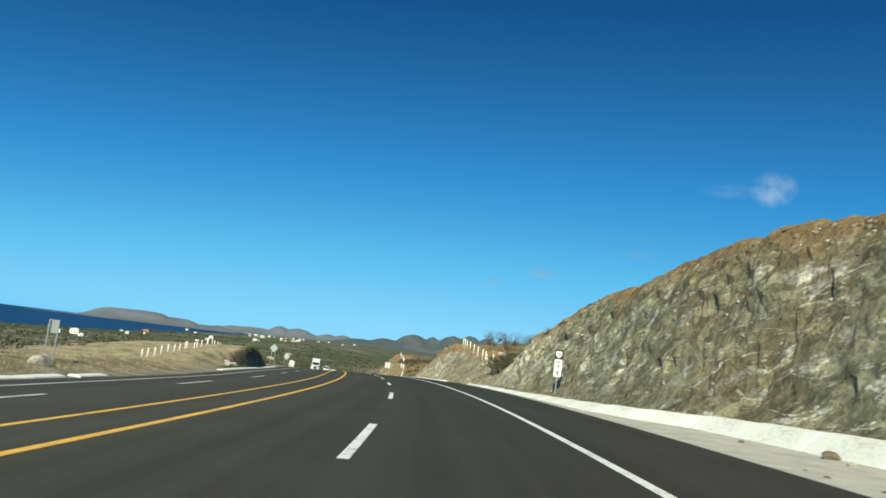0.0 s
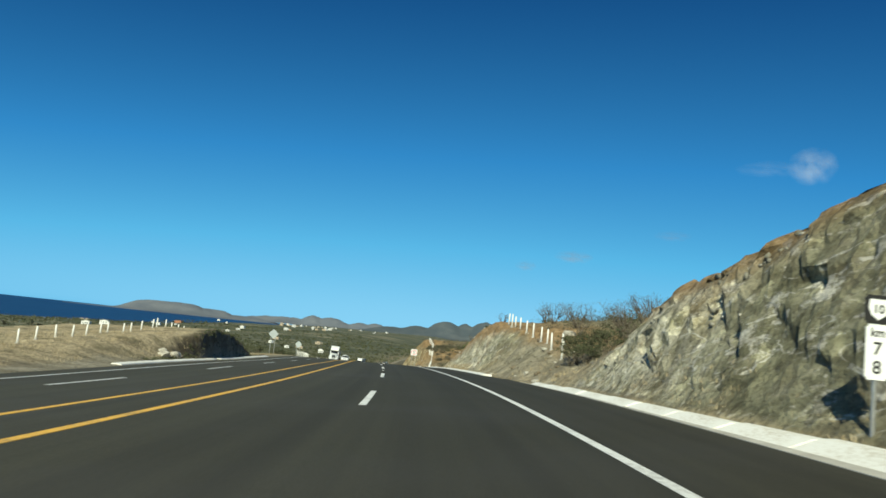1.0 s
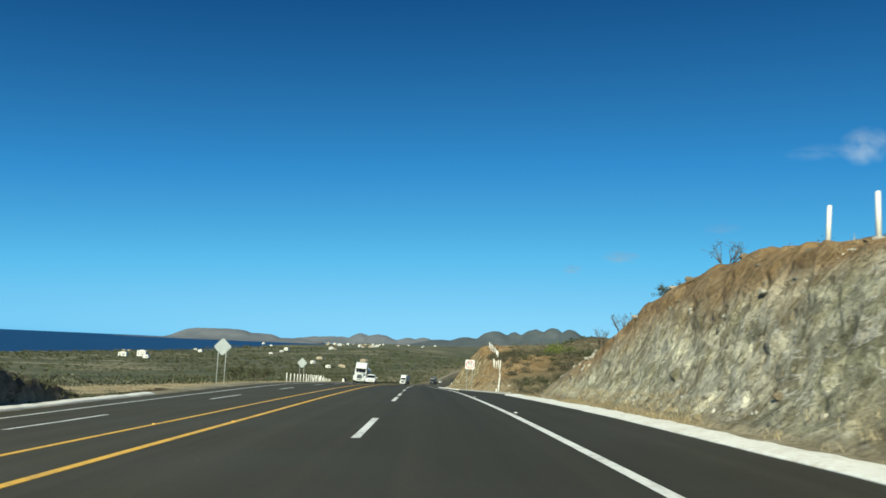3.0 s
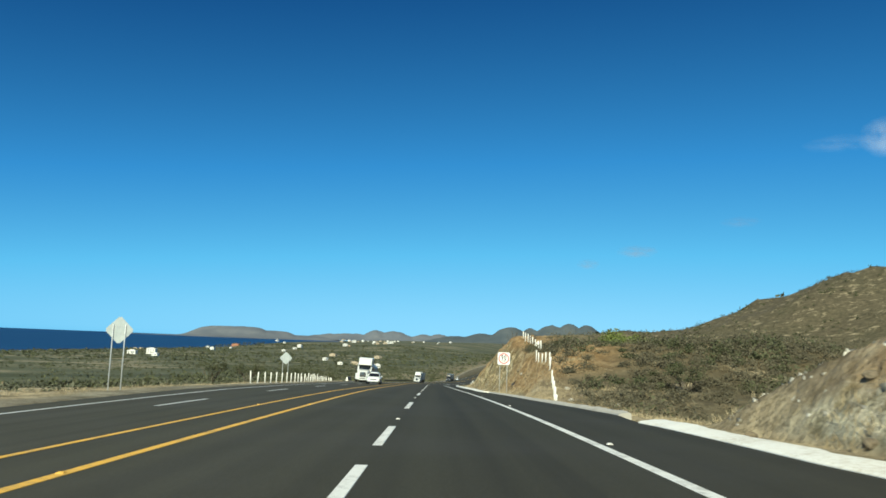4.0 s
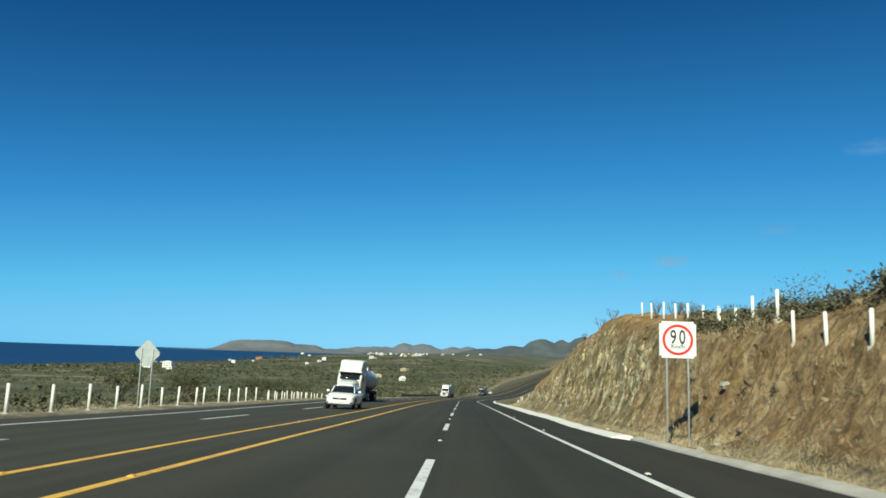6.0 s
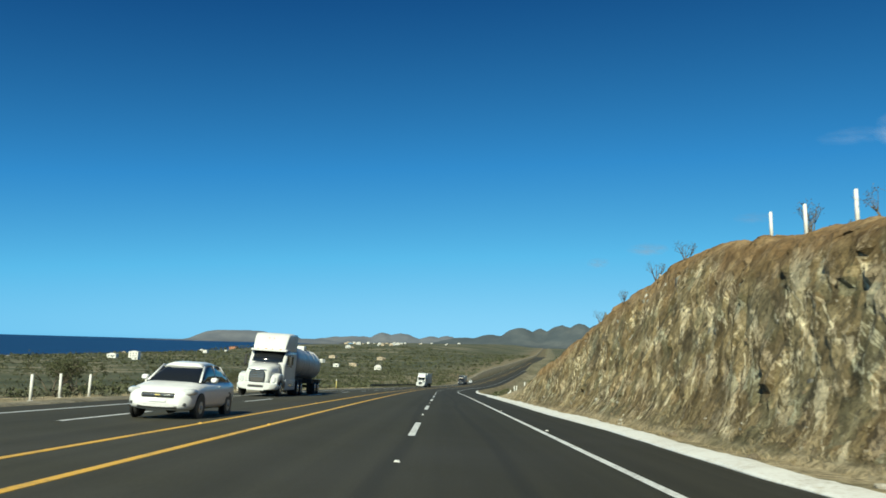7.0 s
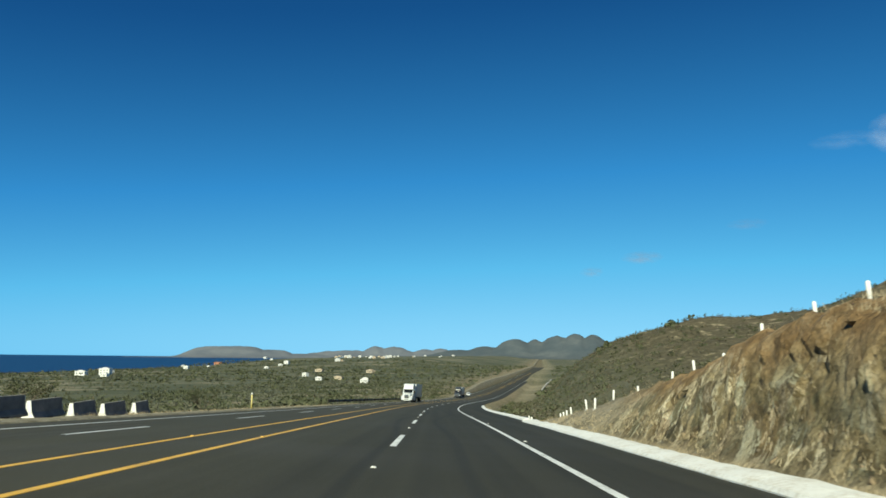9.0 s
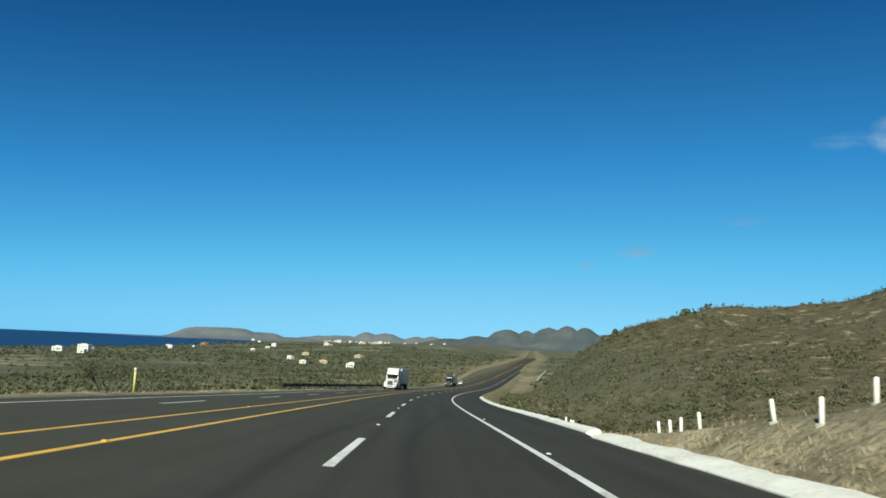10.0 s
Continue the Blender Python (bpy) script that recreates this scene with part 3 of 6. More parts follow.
DARK_STEEL = simple("dark_chassis_steel", (0.025, 0.025, 0.025), (0.05, 0.047, 0.043), 4, 0.7, 0.3)
GLASS_DARK = material("tinted_glass", 0.06, 0, 0.6)[0]
GLASS_DARK.node_tree.nodes["Principled BSDF"].inputs["Base Color"].default_value = (0.012, 0.014, 0.016, 1)
LAMP_CLEAR = material("lamp_lens", 0.12, 0, 0.6)[0]
LAMP_CLEAR.node_tree.nodes["Principled BSDF"].inputs["Base Color"].default_value = (0.55, 0.56, 0.57, 1)
LAMP_AMBER = material("amber_lens", 0.2, 0, 0.5)[0]
LAMP_AMBER.node_tree.nodes["Principled BSDF"].inputs["Base Color"].default_value = (0.7, 0.25, 0.02, 1)
DARK_PAINT = simple("dark_grey_paint", (0.03, 0.033, 0.04), (0.045, 0.05, 0.06), 1.2, 0.3, bumps=0)
PLASTER = simple("white_plaster", (0.72, 0.70, 0.65), (0.80, 0.79, 0.75), 0.6, 0.9)
PLASTER_TAN = simple("tan_plaster", (0.46, 0.36, 0.25), (0.56, 0.47, 0.35), 0.6, 0.9)
PLASTER_RED = simple("terracotta_plaster", (0.36, 0.15, 0.08), (0.45, 0.22, 0.13), 0.6, 0.9)
WINDOW_DARK = simple("dark_window", (0.03, 0.035, 0.04), (0.05, 0.055, 0.06), 2, 0.2, bumps=0)


# ---- making meshes ----


def grid_mesh(name, P, mat, smooth_faces=True, flip=False):
    """A sheet from an array of rows x columns x 3."""
    r, c = P.shape[:2]
    me = bpy.data.meshes.new(name)
    i = np.arange(r * c).reshape(r, c)
    q = np.stack([i[:-1, :-1], i[:-1, 1:], i[1:, 1:], i[1:, :-1]], -1).reshape(-1, 4)
    if flip:
        q = q[:, ::-1]
    me.vertices.add(r * c)
    me.vertices.foreach_set("co", P.reshape(-1).astype(np.float32))
    me.loops.add(q.size)
    me.loops.foreach_set("vertex_index", q.reshape(-1).astype(np.int32))
    me.polygons.add(len(q))
    me.polygons.foreach_set("loop_start", np.arange(0, q.size, 4, dtype=np.int32))
    me.polygons.foreach_set("use_smooth", np.full(len(q), smooth_faces))
    me.materials.append(mat)
    me.update(calc_edges=True)
    me.validate()
    return me


def quads_mesh(name, V, mat):
    """Loose quads from an array n x 4 x 3."""
    me = bpy.data.meshes.new(name)
    n = len(V)
    me.vertices.add(n * 4)
    me.vertices.foreach_set("co", V.reshape(-1).astype(np.float32))
    me.loops.add(n * 4)
    me.loops.foreach_set("vertex_index", np.arange(n * 4, dtype=np.int32))
    me.polygons.add(n)
    me.polygons.foreach_set("loop_start", np.arange(0, n * 4, 4, dtype=np.int32))
    me.materials.append(mat)
    me.update(calc_edges=True)
    return me


def part(name, bm, mat, parent, label=""):
    """Links a bmesh as one mesh object under a thing or a part."""
    me = bpy.data.meshes.new(name)
    bm.to_mesh(me)
    bm.free()
    me.materials.append(mat)
    ob = new(name, me)
    ob.parent = parent
    if label:
        ob["label"] = label
    return ob


def part_mesh(name, me, parent, label=""):
    ob = new(name, me)
    ob.parent = parent
    if label:
        ob["label"] = label
    return ob


def thing(name, m, label, category, group="", kind=""):
    ob = new(name)
    ob.empty_display_size = 0.2
    ob.matrix_world = m
    return tagged(ob, label, category, group, kind)


def box(x0, x1, y0, y1, z0, z1, bevel=0.0, taper=1.0, seg=2):
    bm = bmesh.new()
    bmesh.ops.create_cube(bm, size=1)
    for v in bm.verts:
        k = taper if v.co.z > 0 else 1.0
        v.co = ((x0 + x1) / 2 + v.co.x * (x1 - x0) * k, (y0 + y1) / 2 + v.co.y * (y1 - y0) * k, z0 if v.co.z < 0 else z1)
    if bevel:
        bmesh.ops.bevel(bm, geom=bm.edges[:], offset=bevel, segments=seg, affect="EDGES", profile=0.6)
        for f in bm.faces:
            f.smooth = True
    return bm


def tube(p, q, r0, r1=None, n=10, caps=True):
    bm = bmesh.new()
    p, q = Vector(p), Vector(q)
    r1 = r0 if r1 is None else r1
    bmesh.ops.create_cone(bm, cap_ends=caps, segments=n, radius1=r0, radius2=r1, depth=(q - p).length)
    rot = (q - p).to_track_quat("Z", "Y").to_matrix().to_4x4()
    bmesh.ops.transform(bm, matrix=Matrix.Translation((p + q) / 2) @ rot, verts=bm.verts[:])
    for f in bm.faces:
        f.smooth = len(f.verts) == 4
    return bm


def join(*bms):
    out = bms[0]
    for b in bms[1:]:
        me = bpy.data.meshes.new("tmp")
        b.to_mesh(me)
        b.free()
        out.from_mesh(me)
        bpy.data.meshes.remove(me)
    return out


def sections(rings, smooth_faces=True):
    """A closed skin through rings of equal counts of points."""
    bm = bmesh.new()
    vs = [[bm.verts.new(p) for p in r] for r in rings]
    n = len(rings[0])
    for a, b in zip(vs[:-1], vs[1:]):
        for i in range(n):
            j = (i + 1) % n
            f = bm.faces.new((a[i], a[j], b[j], b[i]))
            f.smooth = smooth_faces
    bm.faces.new(vs[0][::-1])
    bm.faces.new(vs[-1])
    bmesh.ops.recalc_face_normals(bm, faces=bm.faces[:])
    return bm


def strip(name, s0, s1, line, half, up, mat, step=2.0):
    """A painted band on the road, along one of its lines, with a little thickness."""
    ss = np.append(np.arange(s0, s1, step), s1)
    mid = np.interp(ss, LINE_S, line)
    P = np.stack([on_road(ss, mid + l, u) for l, u in ((-half, -0.004), (0.006 - half, up), (half - 0.006, up), (half, -0.004))], 1)
    return grid_mesh(name, P, mat, False)


# ---- ground, sea, far hills ----
us = np.concatenate([[-5200, -4200, -3300, -2600, -2000, -1600, -1300, -1050, -900, -780, -700, -640, -590, -540, -480, -420, -360, -300, -250, -205, -165, -135, -110, -90, -74, -60, -50, -42, -36],
                     np.arange(-31, -14.6, 0.55), np.arange(-14.5, -12.6, 0.14), [-12.45, -12.15, -11.88, -8, -4, 0, 4], np.arange(5.97, 17.5, 0.17), np.arange(17.8, 32, 0.8),
                     [33, 35, 38, 41, 45, 49, 54, 60, 66, 73, 80, 88, 97, 107, 118, 130, 144, 160, 178, 200, 226, 256, 300, 360, 450, 600, 850, 1300, 2000, 3000, 4800]])
ys = np.concatenate([[-420, -300, -210, -150, -110, -80, -60, -45, -35], np.arange(-28, 150, 0.25), np.arange(150, 236, 0.2), np.arange(236, 262, 0.36), np.arange(262, 340, 1.5), np.arange(340, 560, 5),
                     [570, 590, 615, 645, 680, 720, 770, 830, 900, 980, 1080, 1200, 1350, 1500, 1700, 1950, 2250, 2600, 3000, 3500, 4100, 4900]])
GY, GU = np.meshgrid(ys, us, indexing="ij")
hx = np.interp(GY, RY, HEAD)
GX = np.interp(GY, RY, RX) + GU / np.cos(hx)
GZ, LAT, SG, ROCK, SOIL, GRASS = land(GX, GY)
# band along the mound's cut face that takes the painted shade
SHADED_BANK = smooth(12.95, 13.15, -LAT) * (1 - smooth(13.7, 14.4, -LAT)) * smooth(66, 74, SG) * (1 - smooth(110, 113, SG))
GRASS = GRASS * (1 - SHADED_BANK)
# broken relief on the cut faces: push the skin in and out, with ledges and gullies
rel = fbm(GX / 2.4, GY / 2.6, GZ / 1.5, 31, 5) * 0.7 + np.abs(fbm(GX / 1.4, GY / 1.7, GZ / 0.7, 37, 4)) * 0.4
LATER = smooth(120, 165, GY)
RISE = GZ - np.interp(SG, S, RZ)


def chunks(Q, seed):
    """Broken rock: each fragment of a jittered lattice stands at its own depth and tilt."""
    base = np.floor(Q).astype(np.int64)
    best = np.full(len(Q), 1e9)
    out = np.zeros(len(Q))
    for d in itertools.product((-1, 0, 1), repeat=3):
        c = base + np.array(d)
        r = [lattice(c[:, 0], c[:, 1], c[:, 2], seed + k) for k in range(7)]
        v = Q - c - np.stack(r[:3], -1)
        dist = (v * v).sum(1)
        near = dist < best
        best = np.where(near, dist, best)
        h = r[3] - 0.5 + 0.9 * ((r[4] - 0.5) * v[:, 0] + (r[5] - 0.5) * v[:, 1] + (r[6] - 0.5) * v[:, 2])
        out = np.where(near, h, out)
    return out


on_face = (ROCK > 0.02) & (LAT > 0)
fx, fy, fz, late = GX[on_face], GY[on_face], RISE[on_face], LATER[on_face]
fx, fy, fz = fx + 0.25 * fbm(fx, fy, fz, 81, 3), fy + 0.4 * fbm(fx, fy, fz, 82, 3), fz + 0.3 * fbm(fx, fy, fz, 83, 3)
dip = fy - 1.1 * fz
early = 0.32 * chunks(np.stack([fx / 1.5, (fy + 0.8 * fz) / 2.2, (fz - 0.35 * fy) / 0.95], -1), 91) + 0.34 * chunks(np.stack([fx / 0.6, fy / 0.8, (fz - 0.35 * fy) / 0.38], -1), 101)
upright = 0.55 * chunks(np.stack([fx / 1.1, dip / 0.75, fz / 2.3], -1), 111) + 0.5 * chunks(np.stack([fx / 0.5, dip / 0.36, fz / 1.0], -1), 121)
pieces = np.zeros_like(GX)
pieces[on_face] = early * (1 - late) * (1 + 1.2 * smooth(36, 44, SG[on_face]) * (1 - smooth(60, 66, SG[on_face]))) + 0.75 * upright * late
push = (rel * (0.34 + 0.3 * smooth(36, 44, SG) * (1 - smooth(60, 64, SG))) - 0.10 + 0.62 * pieces) * ROCK
toe_g = np.interp(SG, TOE_S, TOE_L)
push = np.where(LAT > 0, push * smooth(0.1, 1.3, LAT - toe_g), push)
side = np.where(LAT > 0, 1.0, -1.0)
GX2 = GX + push * side * 0.75
GZ2 = GZ + push * 0.35 + SOIL * 0.3 * fbm(GX / 0.9, GY / 0.9, 0, 51) * (LAT > toe_g)
mid_bank = smooth(56, 60, SG) * (1 - smooth(90, 96, SG)) * smooth(7.0, 8.0, LAT) * (1 - smooth(18, 26, LAT))
GZ2 = GZ2 + mid_bank * 0.28 * fbm(GX / 0.9, GY / 0.9, 0, 57) + SHADED_BANK * 0.2 * fbm(GX / 0.5, GY / 0.5, 0, 58)
hill_rough = smooth(14, 40, np.abs(LAT)) * (1 - smooth(300, 500, np.abs(LAT)))
GZ2 = GZ2 + hill_rough * 0.5 * fbm(GX / 7, GY / 7, 0, 61)
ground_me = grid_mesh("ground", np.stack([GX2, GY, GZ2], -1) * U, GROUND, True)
fm = ((ROCK * (LAT > 0))[:-1, :-1] > 0.3)
ground_me.polygons.foreach_set("use_smooth", ~fm.reshape(-1))
WILD = np.maximum(smooth(15, 30, np.abs(LAT)), smooth(np.interp(SG, [146, 150], [8.5, 10.0]), np.interp(SG, [146, 150], [11, 12.0]), LAT) * smooth(106, 114, SG) * (1 - smooth(166, 172, SG))) * (1 - 0.6 * ROCK)
GRASS = GRASS * np.where(LAT < 0, np.interp(SG, [42, 56], [.35, 1]), 1)
ON_MOUND = smooth(54, 62, SG) * (1 - smooth(98, 104, SG)) * (LAT < 0) * (1 - smooth(24, 34, -LAT))
WILD = WILD * (1 - ON_MOUND)
PLAIN = smooth(18, 40, -LAT) * (1 - ON_MOUND) + 0.8 * smooth(280, 330, SG) * (1 - smooth(600, 800, SG)) * smooth(7.5, 10, LAT) * (1 - smooth(25, 50, LAT)) + smooth(600, 800, SG) * (LAT > 0)
GRAVEL = smooth(11.9, 12.1, -LAT) * (1 - smooth(13.2, 14.6, -LAT + 0.7 * fbm(GX / 3, GY / 6, 0, 63))) * (1 - SHADED_BANK)
BANK_G = smooth(56, 60, SG) * (1 - smooth(86, 92, SG)) * smooth(6.2, 6.8, LAT) * (1 - smooth(11, 15, LAT))
END_G = smooth(232, 240, SG) * (1 - smooth(256, 266, SG)) * smooth(6.2, 6.8, LAT) * (1 - smooth(10, 14, LAT))
GRAVEL = np.maximum(GRAVEL, np.maximum(0.8 * BANK_G, 0.6 * END_G))
for nm, arr in (("gravel", GRAVEL), ("wild", WILD), ("plain", PLAIN), ("clay", SHADED_BANK), ("rock", ROCK), ("soil", SOIL), ("grass", GRASS)):
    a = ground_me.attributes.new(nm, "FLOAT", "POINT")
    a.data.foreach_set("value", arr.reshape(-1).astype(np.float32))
tagged(new("ground", ground_me), "dry scrubland with roadside cuts of broken grey and ochre rock", "ground", kind="structure")

sx = np.array([-5200, -3500, -2000, -1200, -900, -700, -560.0])
sy = np.array([-1500, 0, 800, 1500, 2500, 3500, 4700, 5600.0])
SYG, SXG = np.meshgrid(sy, sx, indexing="ij")
sea_P = np.stack([SXG - 0.12 * np.clip(SYG - 1500, 0, 9000), SYG, np.full_like(SXG, SEA_Z)], -1)
tagged(new("water", grid_mesh("water", sea_P, SEA, False)), "deep blue calm ocean along the coast", "sea", kind="structure")


def ridge(name, peaks, az0, az1, r0, r1, mat, label, base=-30.0, seed=1, rough=0.16, flat=2.0):
    """A range of hills far off: peaks of (azimuth to the left, distance, height, width in azimuth, depth in metres)."""
    A, R = np.meshgrid(np.radians(np.linspace(az0, az1, 170)), np.linspace(r0, r1, 46), indexing="xy")
    X, Y = -12 - R * np.sin(A - radians(0.25)), 110 + R * np.cos(A - radians(0.25))
    Z = np.zeros_like(X)
    for az, rr, hh, wd, dp in peaks:
        Z = np.maximum(Z, hh * np.exp(-np.abs((np.degrees(A) - az) / wd) ** flat - ((R - rr) / dp) ** 2))
        Z = Z + 0.10 * hh * np.exp(-((np.degrees(A) - az) / (2 * wd)) ** 2 - ((R - rr) / dp) ** 2)
    Z = Z * (1 + rough * fbm(X / 140, Y / 140, 0, seed, 5) + 1.6 * rough * np.abs(fbm(X / 60, Y / 90, 0, seed + 7, 4)) - 0.4 * rough) + base
    return tagged(new(name, grid_mesh(name, np.stack([X, Y, Z], -1), mat, True, flip=True)), label, "hills", kind="structure")


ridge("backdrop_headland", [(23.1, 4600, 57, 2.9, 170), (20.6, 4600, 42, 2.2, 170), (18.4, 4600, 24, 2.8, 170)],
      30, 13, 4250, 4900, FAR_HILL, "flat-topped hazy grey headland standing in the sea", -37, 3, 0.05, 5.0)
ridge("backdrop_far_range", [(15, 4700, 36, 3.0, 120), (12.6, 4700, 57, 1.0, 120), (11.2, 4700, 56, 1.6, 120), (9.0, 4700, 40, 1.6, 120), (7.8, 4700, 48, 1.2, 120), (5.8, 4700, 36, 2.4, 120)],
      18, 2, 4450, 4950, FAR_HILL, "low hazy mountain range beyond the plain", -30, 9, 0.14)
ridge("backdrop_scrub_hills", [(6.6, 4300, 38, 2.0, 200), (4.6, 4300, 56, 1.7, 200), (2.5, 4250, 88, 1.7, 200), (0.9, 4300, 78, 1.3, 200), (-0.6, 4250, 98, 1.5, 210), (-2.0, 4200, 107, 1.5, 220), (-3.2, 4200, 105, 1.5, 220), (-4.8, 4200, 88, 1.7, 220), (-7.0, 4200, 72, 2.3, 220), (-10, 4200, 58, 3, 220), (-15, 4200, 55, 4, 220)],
      9, -24, 3700, 4650, NEAR_HILL, "dark scrub-covered hills, haze in their colour, behind the plain", -28, 5, 0.10)

# ---- road ----
cols = [ASPH_L, -10.1, -8.8, -7.4, -5.9, -4.37, -2.91, -1.5, 0, 1.7, 3.41, 4.6, ASPH_R]
rs = np.concatenate([np.arange(-110, 420, 2.0), np.arange(420, 1291, 10.0)])
rim = np.interp(rs, RIM_S, RIM_L) + 0.06
top = np.stack([on_road(rs, np.full_like(rs, c) if c < ASPH_R else rim, 0.0) for c in cols], 1)
lo0, lo1 = on_road(rs, np.full_like(rs, ASPH_L - 0.05), -0.3), on_road(rs, rim + 0.05, -0.3)
road_me = grid_mesh("road", np.concatenate([lo0[:, None], top, lo1[:, None]], 1), ASPHALT, False)
uvl = road_me.uv_layers.new(name="along")
lat_of = np.tile(np.array([ASPH_L - .05] + cols + [ASPH_R + .05]), len(rs))
s_of = np.repeat(rs, len(cols) + 2)
li = np.empty(len(road_me.loops), np.int32)
road_me.loops.foreach_get("vertex_index", li)
uvl.data.foreach_set("uv", np.stack([lat_of[li], s_of[li]], -1).reshape(-1).astype(np.float32))
tagged(new("road", road_me), "dark asphalt highway with four lanes and worn tyre marks", "road", kind="structure")
for nm, l, mat, lab in (("yellow_line", YELLOW_R, YELLOW_LINE, "solid yellow centre line painted on asphalt"), ("yellow_line", YELLOW_L, YELLOW_LINE, "solid yellow centre line painted on asphalt"),
                        ("edge_line", EDGE_R, WHITE_LINE, "solid white edge line painted on asphalt"), ("edge_line", EDGE_L, WHITE_LINE, "solid white edge line painted on asphalt")):
    tagged(new(nm, strip(nm, -105, 1000, l, 0.075, 0.006, mat, 2.0)), lab, "road marking", kind="structure")
MID = [0.0] * 8
dashes = [(8.44 + 15 * k, 5.0, MID) for k in range(-4, 6)] + [(98.4, 4.6, MID), (105.2, 3.8, MID)]
dashes += [(116.2 + 15 * k, 5.0, MID) for k in range(0, 22)] + [(57 + 15 * k, 5.0, DASH_L) for k in range(-8, 26)]
for s0, ln, l in dashes:
    tagged(new("lane_dash", strip("lane_dash", s0, s0 + ln, l, 0.075, 0.007, WHITE_LINE, 2.5)), "short white lane dash painted on asphalt", "road marking", "lane dashes", "structure")


def stud_mesh(mat):
    bm = box(-0.05, 0.05, -0.05, 0.05, -0.005, 0.02, 0.0, 0.6)
    me = bpy.data.meshes.new("road_stud")
    bm.to_mesh(me)
    bm.free()
    me.materials.append(mat)
    return me


stud_w, stud_y = stud_mesh(WHITE_LINE), stud_mesh(YELLOW_LINE)
for k in range(-1, 11):
    for me, l, s in ((stud_w, MID, 111.2 + 15 * k if k > -1 else 64), (stud_w, EDGE_R, 106 + 15 * k), (stud_y, YELLOW_R, 102 + 15 * k), (stud_y, YELLOW_L, 102 + 15 * k)):
        o = tagged(new("road_stud", me), "small raised road stud on the asphalt", "road stud", "road studs")
        o.matrix_world = road_pose(s, float(np.interp(s, LINE_S, l)) + (0.2 if l is EDGE_R else 0.0), 0.008, 0, False)


# ---- kerbs ----
def profile_block(name, outline, length, mat):
    """A kerb stone: an outline of (across, up), pulled along the road."""
    bm = bmesh.new()
    a = [bm.verts.new((x, 0, z)) for x, z in outline]
    b = [bm.verts.new((x, length, z)) for x, z in outline]
    bm.faces.new(a)
    bm.faces.new(b[::-1])
    for i in range(len(a)):
        j = (i + 1) % len(a)
        bm.faces.new((a[j], a[i], b[i], b[j]))
    bmesh.ops.recalc_face_normals(bm, faces=bm.faces[:])
    bmesh.ops.bevel(bm, geom=[e for e in bm.edges if e.calc_length() < 2], offset=0.02, segments=2, affect="EDGES")
    me = bpy.data.meshes.new(name)
    bm.to_mesh(me)
    bm.free()
    me.materials.append(mat)
    return me


BLOCK = 2.5
GUTTER = profile_block("gutter_wall_block", [(0, -0.35), (0.0, -0.02), (0.12, 0.02), (0.62, 0.36), (0.90, 0.38), (1.05, 0.1), (1.05, -0.35)], BLOCK * U - 0.004, LIME)


def kerb_run(name, s0, s1, lat, me, label, group):
    k = thing(name, road_pose(s0, lat[0] if isinstance(lat, list) else lat), label, "kerb", group, "structure")
    inv = k.matrix_world.inverted()
    s = s0
    while s < s1 - 0.5:
        o = new("kerb_block", me)
        o.parent = k
        j = random.gauss(0, 0.012)
        la, lb = (np.interp(v, TOE_S, lat) if isinstance(lat, list) else lat for v in (s, s + BLOCK))
        tall = 1.0 if not isinstance(lat, list) else float(np.interp(s, [0, 14, 22, 28, 36, 54], [1.3, 1.2, 0.9, 0.6, 0.4, 0.25]))
        o.matrix_local = inv @ (road_pose(s, la + j, random.gauss(0, 0.008), 0, False) @ pose(0, 0, 0, 0, 0, random.gauss(0, 0.25) - math.degrees((lb - la) / BLOCK))) @ Matrix.Diagonal((float(np.interp(s, [30, 46], [1, 0.5])), 1, tall, 1))
        s += BLOCK
    return k


kerb_run("kerb", -30, 54.5, WALL_L, GUTTER, "tall limewashed concrete gutter wall below the rock cut", "kerbs")


def cast_kerb(s0, s1, lat, wide, rise, mat, label, seed, side=1):
    """A kerb cast in place in long uneven pours: low at the asphalt, sloping up, with a ragged back edge."""
    k = thing("kerb", road_pose(s0, float(lat(s0))), label, "kerb", "kerbs", "structure")
    inv = k.matrix_world.inverted()
    g = np.random.default_rng(seed)
    a = s0
    while a < s1 - 0.3:
        b = min(a + g.uniform(7, 13), s1)
        ss = np.append(np.arange(a, b - 0.15, 0.3), b - 0.006)
        w = wide * (1 + 0.20 * fbm(ss / 1.3, 0 * ss, 0, seed, 4) + 0.14 * fbm(ss / 0.35, 0 * ss, 0, seed + 9, 2))
        f = lat(ss) + side * 0.05 * fbm(ss / 1.7, 0 * ss, 0, seed + 3, 3)
        h = np.interp(ss, *rise) * (1 + 0.25 * fbm(ss / 1.1, 0 * ss, 0, seed + 5, 3))
        rows = [on_road(ss, f + side * w * q / U, 0) + np.stack([0 * ss, 0 * ss, h * u + v], -1) for q, u, v in ((0, 0, -0.2), (0.0, 0.10, 0.005), (0.07, 0.42, 0.01), (0.5, 0.85, 0.01), (0.86, 1.0, 0.0), (1.0, 0.75, -0.01), (1.06, 0, -0.25))]
        G = np.stack(rows, 1)
        drop = np.array([0, 0, 0.3])
        G = np.concatenate([G[:1] - drop, G, G[-1:] - drop])
        G = np.stack([G @ np.array(inv.to_3x3()).T + np.array(inv.translation)])[0]
        me = grid_mesh("kerb_block", G, mat, False, flip=side < 0)
        o = new("kerb_block", me)
        o.parent = k
        a = b
    return k


def rim_at(v):
    return np.interp(v, RIM_S, RIM_L)


